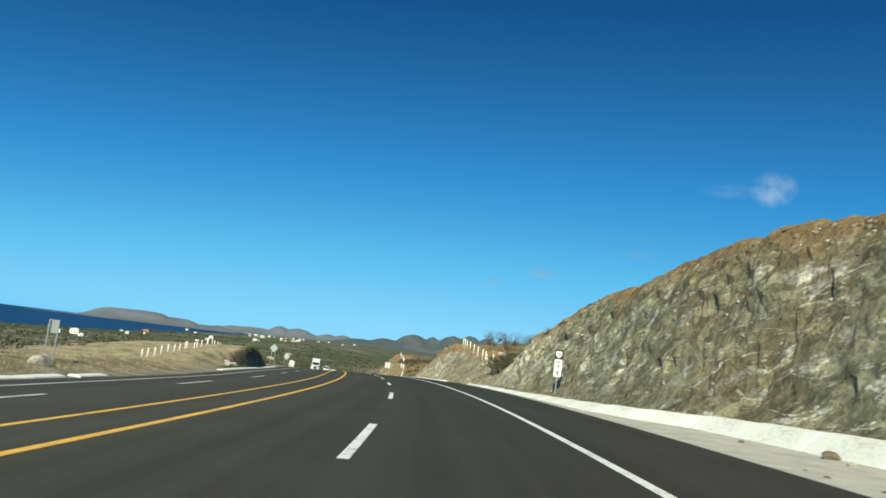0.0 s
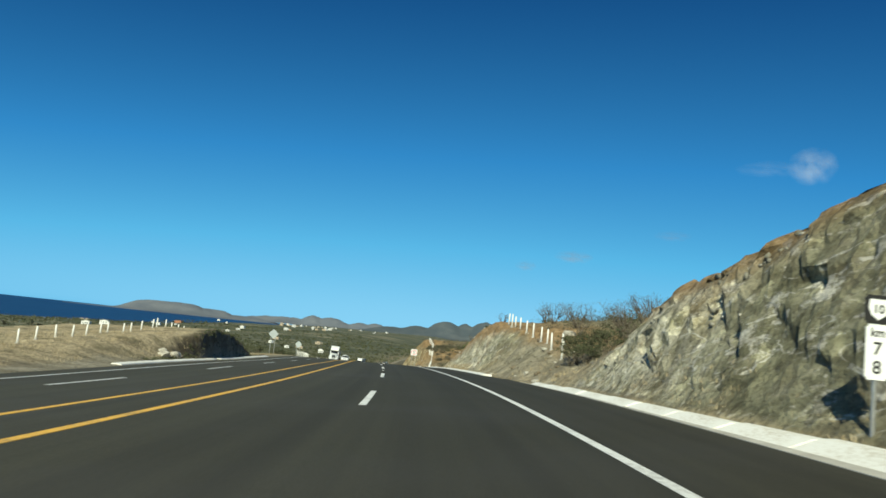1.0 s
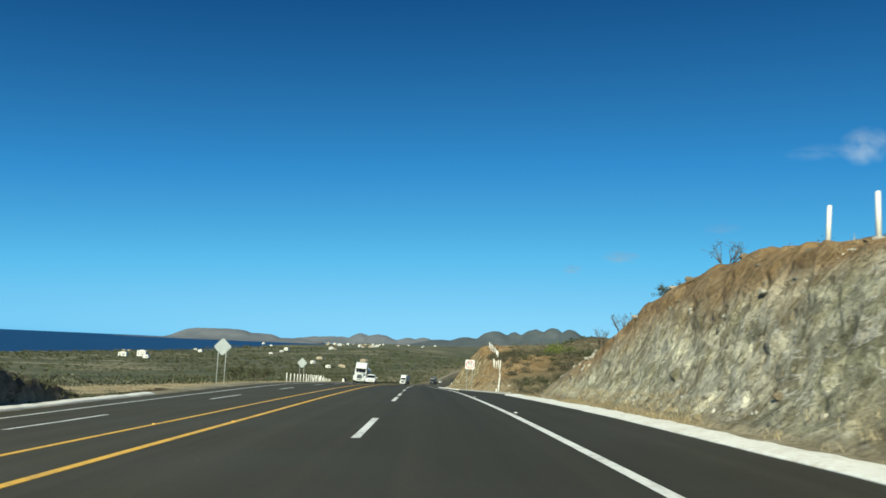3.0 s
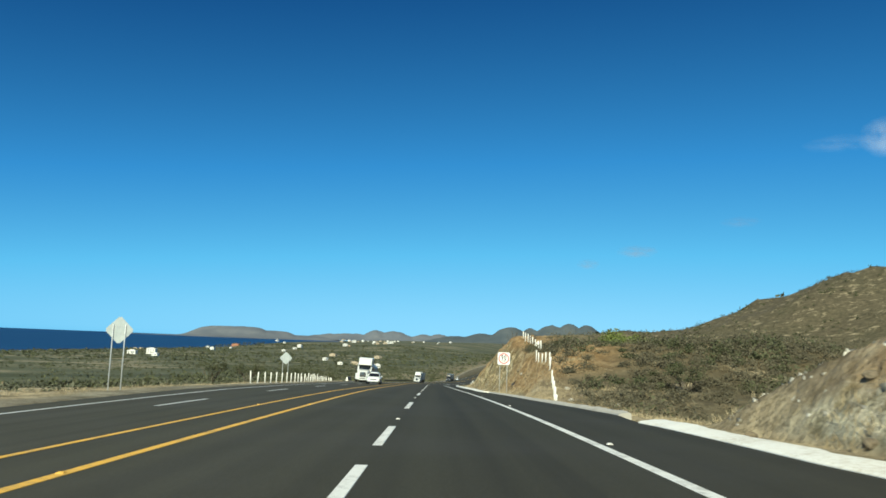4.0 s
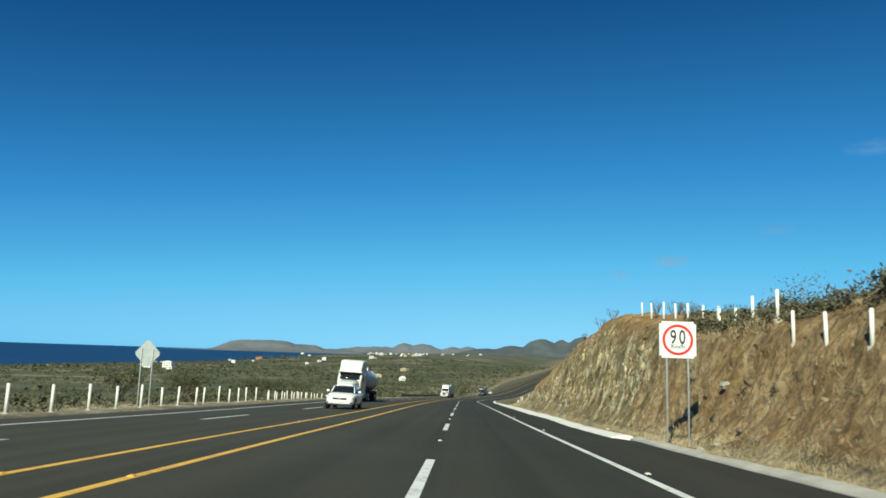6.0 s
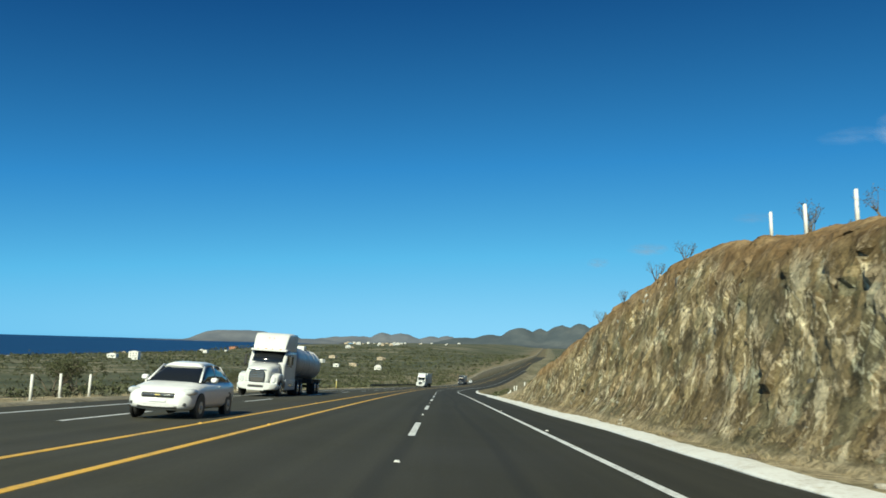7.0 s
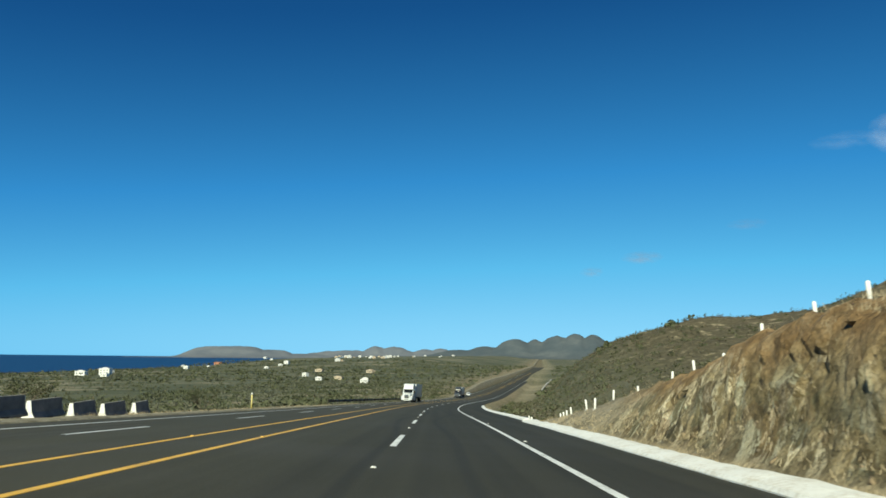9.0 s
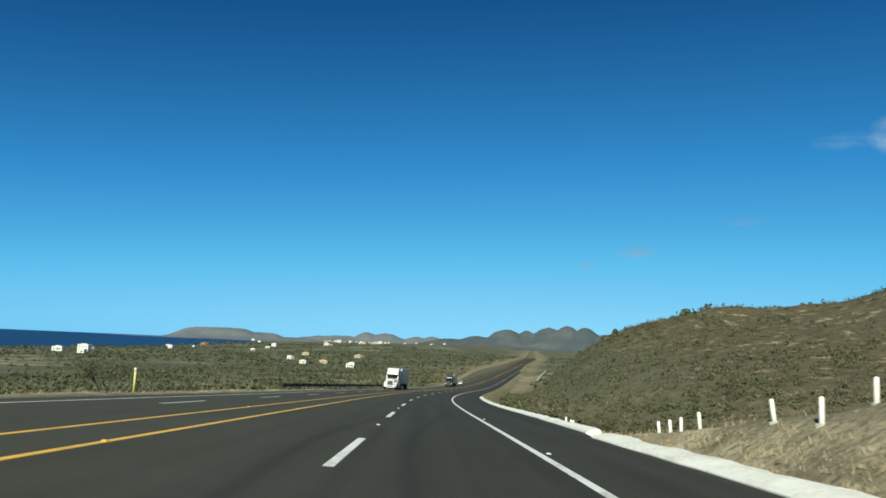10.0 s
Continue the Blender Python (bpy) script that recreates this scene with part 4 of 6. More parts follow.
UP = ([60, 100, 116, 160, 180, 190, 215, 240, 300], [.08, .08, .12, .12, .10, .16, .20, .20, .14])
cast_kerb(66.5, 112, rim_at, 0.72, UP, LIME, "white limewashed concrete kerb along the shoulder", 1)
cast_kerb(115.6, 163.3, rim_at, 0.42, UP, GREY_CONC, "low grey concrete kerb along the shoulder", 2)
cast_kerb(163.6, 248.6, rim_at, 0.84, UP, LIME, "white limewashed concrete kerb below the brown rock cut", 3)
cast_kerb(250.6, 330, rim_at, 0.50, UP, LIME, "low pale concrete kerb round the bend", 4)
for i, (a, b) in enumerate(((8, 29.5), (30.8, 34), (60.7, 81.7), (83.4, 109.6))):
    cast_kerb(a, b, lambda v: -12.2 - 0 * np.asarray(v, float), 0.62, ([0, 200], [.14, .14]), LIME, "white limewashed kerb on the seaward shoulder", 5 + i, -1)
gs = np.append(np.arange(-30, 57, 2.0), 57)
gw = np.interp(gs, TOE_S, WALL_L)
gp = np.stack([on_road(gs, np.minimum(5.93 + 0.0 * gs, gw), -0.2), on_road(gs, np.minimum(5.94, gw), 0.012), on_road(gs, (5.94 + gw) / 2, -0.01), on_road(gs, gw + 0.03, 0.01), on_road(gs, gw + 0.05, -0.3)], 1)
tagged(new("gutter_floor", grid_mesh("gutter_floor", gp, GREY_CONC, False)), "pale stained concrete gutter floor beside the asphalt", "gutter", kind="structure")

# ---- posts ----


def post_thing(h, r, mat, label, category, group, base=True):
    p = thing("marker_post", pose(0, 0, -50), label, category, group)
    bm = tube((0, 0, -0.15), (0, 0, h), r, r * 0.86, 8)
    top = [v for v in bm.verts if v.co.z > h - 0.01]
    bmesh.ops.bevel(bm, geom=[e for e in bm.edges if all(v in top for v in e.verts)], offset=r * 0.3, segments=2, affect="EDGES")
    part("shaft", bm, mat, p)
    if base:
        part("footing", box(-r * 1.6, r * 1.6, -r * 1.6, r * 1.6, -0.2, 0.06, 0.03), GREY_CONC, p, "rough pale concrete footing")
    return p


MOUND_POST = post_thing(0.82, 0.06, POST_WHITE, "short white concrete post on the grassy mound", "post", "white posts")
POST = post_thing(1.05, 0.062, POST_WHITE, "white painted concrete post on the dry verge", "post", "white posts")
STUB_POST = post_thing(0.6, 0.062, POST_WHITE, "short broken white concrete post on the dry bank", "post", "white posts")
TALL_POST = post_thing(1.12, 0.068, POST_WHITE, "white concrete fence post on top of the bank", "post", "fence posts")


def line_of(master, spots, lean=1.5):
    for s, l in spots:
        k = random.uniform(0.94, 1.06)
        copy_thing(master, put(s, l, random.uniform(0, 90)) @ pose(0, 0, 0, random.gauss(0, lean), random.gauss(0, lean), 0) @ Matrix.Diagonal((1, 1, k, 1)))


def along(s0, s1, step, ls, ll, wob=0.12):
    s = s0
    while s <= s1:
        yield s + random.gauss(0, wob), float(np.interp(s, ls, ll)) + random.gauss(0, wob * 0.6)
        s += step


line_of(MOUND_POST, along(58.3, 95, 2.15, [58, 95], [-17.9, -18.1]))
line_of(TALL_POST, [(64.0, 9.35), (67.6, 10.2), (69.3, 9.95), (72.6, 10.4), (75.5, 10.6), (77.8, 10.5), (80.1, 10.45), (82.7, 10.45), (84.6, 10.4), (86.8, 10.5), (89.0, 10.6)])
line_of(POST, along(151.5, 194, 2.45, [148, 170, 194], [-12.9, -13.0, -14.4]))
line_of(POST, along(204, 231, 3.0, [204, 231], [-16.2, -17.4]))
line_of(TALL_POST, along(213, 250, 4.0, [213, 250], [-19.5, -19.8]))
line_of(STUB_POST, [(136.2, 7.5), (138.6, 7.8)])
line_of(POST, [(140.9, 8.2), (143.0, 8.45), (145.2, 8.7), (147.5, 9.0), (149.8, 9.2), (152.0, 9.5), (154.0, 9.5), (155.9, 9.5), (158.0, 9.5), (160.1, 9.6)])
line_of(TALL_POST, along(163, 171.5, 2.4, [163, 172], [10.4, 11.1]))
line_of(TALL_POST, [(171.0, 11.2), (173.1, 11.25), (175.6, 11.3), (177.9, 11.35), (180.4, 11.4), (183.3, 11.45), (185.8, 11.5)], 1.2)
line_of(STUB_POST, [(s, 10.1) for s in (218.2, 220.6, 222.9, 226.0, 229.0, 231.7, 234.3, 239.3)], 4)
line_of(STUB_POST, [(241.1, 8.5), (240.7, 9.3), (243.0, 8.5)], 5)
line_of(STUB_POST, [(247.3, 8.5), (248.8, 8.5), (249.7, 8.5), (250.8, 8.5), (264.4, 8.5), (265.4, 8.5), (266.5, 8.5)], 5)
for master in (POST, TALL_POST, MOUND_POST, STUB_POST):
    for o in list(master.children_recursive) + [master]:
        bpy.data.objects.remove(o)

p = thing("delineator_post", put(267, -14.0), "yellowish roadside delineator post in pale gravel", "post")
part("shaft", tube((0, 0, -0.1), (0, 0, 1.45), 0.07, 0.06, 10), POST_YELLOW, p)
part("cap_band", tube((0, 0, 1.3), (0, 0, 1.47), 0.075, 0.066, 10), POST_WHITE, p, "pale reflective top band")


# ---- signs ----
def text_mesh(body, size, mat, name="lettering", bold=0.0):
    cu = bpy.data.curves.new(name, "FONT")
    cu.body, cu.size, cu.align_x, cu.align_y, cu.extrude, cu.offset = body, size, "CENTER", "CENTER", 0.002, bold
    ob = new(name, cu)
    bpy.context.view_layer.update()
    me = bpy.data.meshes.new_from_object(ob.evaluated_get(bpy.context.evaluated_depsgraph_get()))
    bpy.data.objects.remove(ob)
    me.materials.clear()
    me.materials.append(mat)
    return me


def facing(me, x, y, z, parent, name, label="", wide=1.0):
    """Lettering that reads from behind (seen looking along +y)."""
    o = part_mesh(name, me, parent, label)
    o.matrix_local = pose(x, y, z, 90, 0, 0) @ Matrix.Diagonal((wide, 1, 1, 1))
    return o


def plate(w, h, t, r=0.06):
    bm = box(-w / 2, w / 2, -t / 2, t / 2, -h / 2, h / 2)
    bmesh.ops.bevel(bm, geom=[e for e in bm.edges if abs(e.verts[0].co.y - e.verts[1].co.y) > t * 0.5], offset=r, segments=4, affect="EDGES")
    return bm


def moved(bm, m):
    bmesh.ops.transform(bm, matrix=m, verts=bm.verts[:])
    return bm


def ring(r0, r1, t, n=48):
    bm = bmesh.new()
    loops = [[bm.verts.new((r * math.cos(2 * math.pi * i / n), y, r * math.sin(2 * math.pi * i / n))) for i in range(n)] for r, y in ((r0, -t), (r1, -t), (r1, 0), (r0, 0))]
    for a, b in zip(loops, loops[1:] + loops[:1]):
        for i in range(n):
            j = (i + 1) % n
            bm.faces.new((a[i], a[j], b[j], b[i]))
    bmesh.ops.recalc_face_normals(bm, faces=bm.faces[:])
    return bm


sg = thing("speed_limit_sign", put(162, 6.95, 0, -0.02), "square white speed limit sign with red ring on two steel posts", "road sign")
W = 1.22
part("panel", moved(plate(W, W, 0.012, 0.07), pose(0, 0, 3.48)), SIGN_WHITE, sg)
part("border", moved(plate(W + 0.03, W + 0.03, 0.008, 0.08), pose(0, 0.012, 3.48)), SIGN_BACK, sg, "bare aluminium rim")
part("ring", moved(ring(0.43, 0.52, 0.006), pose(0, -0.007, 3.48)), SIGN_RED, sg, "red ring")
facing(text_mesh("9", 0.66, SIGN_BLACK, bold=0.008), -0.15, -0.012, 3.55, sg, "numeral", "black number 9", 0.68)
facing(text_mesh("0", 0.66, SIGN_BLACK, bold=0.008), 0.15, -0.012, 3.55, sg, "numeral", "black number 0", 0.68)
facing(text_mesh("Km/h", 0.19, SIGN_BLACK, bold=0.003), 0, -0.012, 3.25, sg, "lettering", "small black Km/h", 1.1)
for x in (-0.36, 0.36):
    part("post", box(x - 0.03, x + 0.03, 0.02, 0.07, -0.4, 4.0, 0.008), GALV, sg)

km = thing("kilometre_sign", road_pose(35.2, 7.66, -0.11), "black and white kilometre marker on a steel post before rock", "road sign")
part("post", box(-0.03, 0.03, 0.015, 0.07, -0.3, 2.6, 0.008), GALV, km)
part("top_panel", moved(plate(0.46, 0.48, 0.012, 0.04), pose(0, 0, 2.42)), SIGN_BLACK, km)
sh = bmesh.new()
ov = [(-.15, .17), (.15, .17), (.17, .02), (.12, -.1), (0, -.18), (-.12, -.1), (-.17, .02)]
fa = sh.faces.new([sh.verts.new((x, -0.009, z + 2.42)) for x, z in ov])
ex = bmesh.ops.extrude_face_region(sh, geom=[fa])
bmesh.ops.translate(sh, vec=(0, 0.005, 0), verts=[v for v in ex["geom"] if isinstance(v, bmesh.types.BMVert)])
bmesh.ops.recalc_face_normals(sh, faces=sh.faces[:])
part("shield", sh, SIGN_WHITE, km, "white route shield")
facing(text_mesh("10", 0.20, SIGN_BLACK, bold=0.004), 0, -0.013, 2.42, km, "route_number", "black route number")
part("lower_panel", moved(plate(0.40, 0.92, 0.012, 0.04), pose(0, 0, 1.71)), SIGN_WHITE, km)
for tx, z, sz in (("km", 2.03, 0.20), ("7", 1.76, 0.30), ("8", 1.45, 0.30)):
    facing(text_mesh(tx, sz, SIGN_BLACK, bold=0.004), 0, -0.012, z, km, "numerals", "black lettering")


def back_of_diamond(s, lat, turn, up=0.0):
    d = thing("diamond_sign", put(s, lat, turn), "bare metal back of a diamond warning sign on two posts", "road sign", "diamond signs")
    part("panel", moved(plate(1.12, 1.12, 0.012, 0.08), pose(0, 0, 2.95 + up, 0, 45, 0)), SIGN_BACK, d)
    for x in (-0.33, 0.33):
        part("post", box(x - 0.03, x + 0.03, -0.06, -0.012, -0.4, 3.25 + up, 0.008), GALV, d)
    for z in (2.75 + up, 3.15 + up):
        part("brace", box(-0.42, 0.42, -0.012, -0.007, z - 0.02, z + 0.02), GALV, d)
    return d


back_of_diamond(131.5, -14.7, 4, 0.35)
back_of_diamond(176, -15.1, -6)
d = thing("sign_posts", put(36.7, -16.0, 30), "pair of grey steel sign posts with a panel edge-on", "road sign")
for x in (-0.22, 0.22):
    part("post", box(x - 0.04, x + 0.04, -0.03, 0.03, -0.4, 2.1, 0.008), GALV, d)
part("panel", moved(plate(0.5, 0.7, 0.012, 0.04), pose(0, 0.045, 1.75)), SIGN_BACK, d)

# ---- concrete barriers, guardrail ----
jb_out = [(-0.30, 0), (-0.30, 0.09), (-0.17, 0.32), (-0.09, 0.86), (0.09, 0.86), (0.17, 0.32), (0.30, 0.09), (0.30, 0)]
# the sides' shade is put in as dark concrete; ends stay white
jb_me = profile_block("block", jb_out, 2.9, SHADED_CONC)
for i, (s, l) in enumerate(((230.5, -14.6), (235.2, -15.2), (239.6, -15.6), (243.6, -15.9), (248.4, -16.2))):
    b = thing("concrete_barrier", put(s, l, random.gauss(0, 3)), "grey concrete barrier with shade-darkened sides and white ends on gravel", "barrier", "concrete barriers")
    part_mesh("block", jb_me, b)
    for y in (-0.012, 2.872):
        bm = bmesh.new()
        f = bm.faces.new([bm.verts.new((x * 0.97, y, z * 0.985 + 0.005)) for x, z in jb_out])
        ex = bmesh.ops.extrude_face_region(bm, geom=[f])
        bmesh.ops.translate(bm, vec=(0, 0.04, 0), verts=[v for v in ex["geom"] if isinstance(v, bmesh.types.BMVert)])
        bmesh.ops.recalc_face_normals(bm, faces=bm.faces[:])
        part("end_face", bm, LIME, b, "white end face")
    part("foot_slot", box(-0.301, 0.301, 1.2, 1.7, 0.0, 0.07), BLACK_PLASTIC, b, "dark drainage slot")

gr = thing("guardrail", road_pose(298, -12.7), "dark weathered steel guardrail on the outside of the bend", "guardrail")
inv = gr.matrix_world.inverted()
prof = [(0.0, 0.42), (0.0, 0.46), (0.08, 0.50), (0.08, 0.55), (0.0, 0.59), (0.0, 0.63), (0.08, 0.67), (0.08, 0.72), (0.0, 0.76), (0.0, 0.80)]
for k in range(28):
    s0 = 298 + 3.6 * k
    pts = []
    for s in (s0, s0 + 1.8, s0 + 3.62):
        row = []
        for a, z in prof:
            row.append(inv @ (road_pose(s, -12.7) @ Vector((a, 0, z))))
        pts.append(row)
    part_mesh("beam", grid_mesh("beam", np.array([[list(v) for v in r] for r in pts]), RAIL_DARK, True), gr).modifiers.new("thick", "SOLIDIFY").thickness = 0.006
    o = part("post", box(-0.10, -0.01, -0.05, 0.05, -0.4, 0.78), RAIL_DARK, gr)
    o.matrix_local = inv @ road_pose(s0 + 0.2, -12.7)


# ---- vehicles: y ahead, x to the right of the driver, standing on z = 0 ----
def wheel(parent, x, y, r, w, rim_mat, twin=False):
    """One wheel on the side that x says."""
    sgn = 1 if x > 0 else -1
    bm = tube((x - sgn * w, y, r), (x, y, r), r, r, 26)
    bmesh.ops.bevel(bm, geom=[e for e in bm.edges if len(e.link_faces) == 2 and e.calc_face_angle(0) > 1.0], offset=r * 0.12, segments=2, affect="EDGES")
    wh = part("wheel", bm, TYRE, parent)
    part("rim", tube((x - sgn * 0.02, y, r), (x + sgn * 0.012, y, r), r * 0.60, r * 0.52, 20), rim_mat, wh, "bare metal rim")
    part("hub", tube((x, y, r), (x + sgn * 0.05, y, r), r * 0.2, r * 0.14, 12), rim_mat, wh)
    if twin:
        part("inner_tyre", tube((x - sgn * (2.1 * w), y, r), (x - sgn * (1.1 * w), y, r), r, r, 20), TYRE, wh)
    return wh


def rounded(w, h, n=20, p=3.0):
    out = []
    for i in range(n):
        a = 2 * math.pi * i / n
        c, s = math.cos(a), math.sin(a)
        out.append((w * math.copysign(abs(c) ** (2 / p), c), h * math.copysign(abs(s) ** (2 / p), s)))
    return out


def skin(rows, n=24):
    """Rings along y: (y, half width, z low, z high, squareness)."""
    return sections([[(x, y, (zl + zh) / 2 + z) for x, z in rounded(hw, (zh - zl) / 2, n, p)] for y, hw, zl, zh, p in rows])


def tractor(t, paint):
    part("chassis", join(box(-0.45, -0.3, -8.7, -0.6, 0.75, 1.0), box(0.3, 0.45, -8.7, -0.6, 0.75, 1.0), box(-0.5, 0.5, -8.0, -6.2, 0.55, 0.75)), DARK_STEEL, t)
    part("hood", skin([(-0.18, 0.60, 0.85, 1.50, 4), (-0.26, 0.70, 0.75, 1.66, 4), (-0.8, 0.78, 0.75, 1.82, 4), (-1.6, 0.86, 0.75, 1.95, 4.5), (-2.35, 0.98, 0.75, 2.08, 5)]), paint, t)
    part("bumper", join(skin([(0.0, 0.80, 0.42, 0.78, 5), (-0.12, 1.08, 0.40, 0.82, 5), (-0.45, 1.20, 0.40, 0.84, 5), (-0.75, 1.22, 0.42, 0.80, 5)]), box(-0.5, 0.5, -0.05, 0.01, 0.36, 0.44, 0.02)), paint, t)
    part("air_intake", box(-0.45, 0.45, -0.06, 0.012, 0.54, 0.68, 0.02), BLACK_PLASTIC, t, "black lower intake slot")
    for x in (-1, 1):
        part("fender", skin([(-0.42, 0.20, 0.72, 1.12, 4), (-0.62, 0.27, 0.72, 1.30, 4), (-1.15, 0.30, 1.02, 1.42, 4), (-1.75, 0.28, 0.95, 1.36, 4), (-2.15, 0.24, 0.6, 1.20, 4)]), paint, t).location.x = x * 0.93
        lamp = part("headlight", moved(skin([(0.0, 0.10, -0.14, 0.12, 3), (-0.10, 0.17, -0.17, 0.16, 3), (-0.3, 0.19, -0.16, 0.18, 3)], 16), pose(x * 0.90, -0.36, 1.02, 0, 0, x * 14)), LAMP_CLEAR, t, "clear headlight lens")
        part("indicator", box(x * 1.13 - 0.03, x * 1.13 + 0.03, -0.62, -0.52, 0.95, 1.08, 0.01), LAMP_AMBER, lamp, "amber indicator")
        part("mirror", join(box(x * 1.40 - 0.075, x * 1.40 + 0.075, -2.72, -2.62, 1.80, 2.45, 0.03), tube((x * 1.12, -2.75, 2.45), (x * 1.42, -2.66, 2.45), 0.02), tube((x * 1.12, -2.75, 1.85), (x * 1.42, -2.66, 1.85), 0.02)), DARK_STEEL, t, "dark tall door mirror on arms")
        part("side_window", box(x * 1.185 - 0.006, x * 1.185 + 0.006, -3.55, -2.75, 1.95, 2.55, 0.03), GLASS_DARK, t, "dark side window")
        part("sleeper_window", box(x * 1.205 - 0.006, x * 1.205 + 0.006, -4.35, -4.05, 2.0, 2.5, 0.03), GLASS_DARK, t, "small dark sleeper window")
        part("fuel_tank", tube((x * 0.92, -5.1, 0.72), (x * 0.92, -3.5, 0.72), 0.31, 0.31, 20), CHROME, t, "polished fuel tank")
        part("side_skirt", box(x * 1.2 - 0.02, x * 1.2 + 0.02, -5.6, -2.5, 0.42, 1.05, 0.02), paint, t)
        part("exhaust_stack", tube((x * 1.05, -5.75, 1.0), (x * 1.05, -5.75, 3.85), 0.075, 0.075, 12), CHROME, t, "upright exhaust pipe")
        wheel(t, x * 1.20, -1.30, 0.52, 0.30, CHROME)
        for y in (-6.75, -8.05):
            wheel(t, x * 1.22, y, 0.52, 0.28, CHROME, True)
    part("grille", moved(skin([(0.0, 0.40, -0.33, 0.30, 5), (-0.05, 0.48, -0.38, 0.36, 5), (-0.14, 0.50, -0.40, 0.38, 5)], 20), pose(0, -0.12, 1.20, 6, 0, 0)), BLACK_PLASTIC, t, "black mesh grille")
    gs_ = t.children[-1]
    for i in range(6):
        part("grille_bar", box(-0.44, 0.44, -0.125, -0.105, 0.93 + 0.1 * i, 0.95 + 0.1 * i), CHROME, gs_)
    for w, z in ((0.52, 1.54), (0.48, 0.79)):
        part("grille_trim", box(-w, w, -0.17, -0.13, z, z + 0.05, 0.01), CHROME, t, "bright grille trim")
    part("cab", skin([(-2.25, 1.04, 0.85, 2.02, 8), (-2.40, 1.14, 0.80, 2.10, 9), (-2.95, 1.18, 0.80, 2.80, 11), (-3.8, 1.19, 0.80, 2.86, 12), (-5.5, 1.20, 0.80, 2.86, 12)], 44), paint, t)
    ws = bmesh.new()
    rows = [(-2.26, 2.04, 1.06), (-2.52, 2.36, 1.08), (-2.80, 2.74, 1.07)]
    grid_v = [[ws.verts.new((hw * k, y - 0.16 * abs(k) ** 2.2, z)) for k in (-1, -.66, -.33, 0, .33, .66, 1)] for y, z, hw in rows]
    for a, b in zip(grid_v[:-1], grid_v[1:]):
        for i in range(6):
            ws.faces.new((a[i], a[i + 1], b[i + 1], b[i])).smooth = True
    o = part("windshield", ws, GLASS_DARK, t, "dark windshield")
    o.modifiers.new("thick", "SOLIDIFY").thickness = 0.02
    part("sun_visor", skin([(-2.44, 1.08, 2.74, 2.80, 6), (-2.60, 1.14, 2.74, 2.86, 7), (-2.95, 1.16, 2.78, 2.92, 8)], 32), paint, t)
    part("roof_fairing", skin([(-2.66, 0.98, 2.80, 2.94, 8), (-2.82, 1.02, 2.78, 3.25, 9), (-3.12, 1.06, 2.78, 3.68, 10), (-3.4, 1.09, 2.78, 3.88, 10), (-4.6, 1.14, 2.78, 3.97, 11), (-5.55, 1.16, 2.78, 3.98, 12)], 44), paint, t)
    for x in (-0.7, -0.2, 0.2, 0.7):
        part("marker_lamp", box(x - 0.05, x + 0.05, -2.66, -2.58, 2.86, 2.90, 0.01), LAMP_AMBER, t, "small amber roof lamp")


def tanker(m):
    t = thing("tanker_truck", m, "white road tractor with a dull steel tank trailer", "truck")
    tractor(t, TRUCK_WHITE)
    part("emblem", join(moved(box(-0.16, 0.0, -0.02, 0.02, -0.035, 0.035, 0.01), pose(-0.03, -3.05, 3.50, 25, 28, 0)), moved(box(0.0, 0.16, -0.02, 0.02, -0.035, 0.035, 0.01), pose(0.03, -3.05, 3.50, 25, -28, 0))), SIGN_RED, t, "small red mark on the fairing")
    part("tank", skin([(-6.05, 0.55, 1.85, 2.75, 2), (-6.15, 0.98, 1.45, 3.10, 2.2), (-6.35, 1.16, 1.22, 3.26, 2.3), (-6.7, 1.20, 1.18, 3.30, 2.3), (-11.2, 1.20, 1.12, 3.26, 2.3), (-15.6, 1.20, 1.06, 3.20, 2.3), (-15.95, 1.14, 1.12, 3.12, 2.3), (-16.15, 0.9, 1.35, 2.9, 2.1), (-16.25, 0.5, 1.75, 2.5, 2)], 36), TANK_STEEL, t)
    for y in (-8.4, -10.6, -12.8, -14.8):
        part("tank_band", skin([(y, 1.21, 1.12, 3.285, 2.3), (y - 0.09, 1.21, 1.12, 3.285, 2.3)], 36), TANK_STEEL, t, "raised steel band")
    for y in (-7.6, -11.4):
        part("hatch_box", box(-0.55, 0.55, y - 1.0, y, 3.15, 3.50, 0.03), TRUCK_WHITE, t, "white hatch box on the tank")
    part("catwalk", box(0.3, 0.8, -15.2, -6.6, 3.12, 3.20), GALV, t)
    part("trailer_frame", join(box(-0.5, 0.5, -16.0, -6.6, 0.95, 1.2), box(-1.15, 1.15, -16.3, -12.2, 0.80, 1.12, 0.03), box(-1.1, 1.1, -16.4, -16.25, 0.45, 0.65, 0.02)), DARK_STEEL, t)
    for x in (-1, 1):
        part("mudguard", box(x * 1.0 - 0.25, x * 1.0 + 0.25, -16.2, -13.2, 1.08, 1.14, 0.02), BLACK_PLASTIC, t)
        part("landing_leg", box(x * 0.8 - 0.07, x * 0.8 + 0.07, -9.3, -9.15, 0.35, 1.0), DARK_STEEL, t)
        for y in (-13.9, -15.2):
            wheel(t, x * 1.22, y, 0.52, 0.28, CHROME, True)
    return t


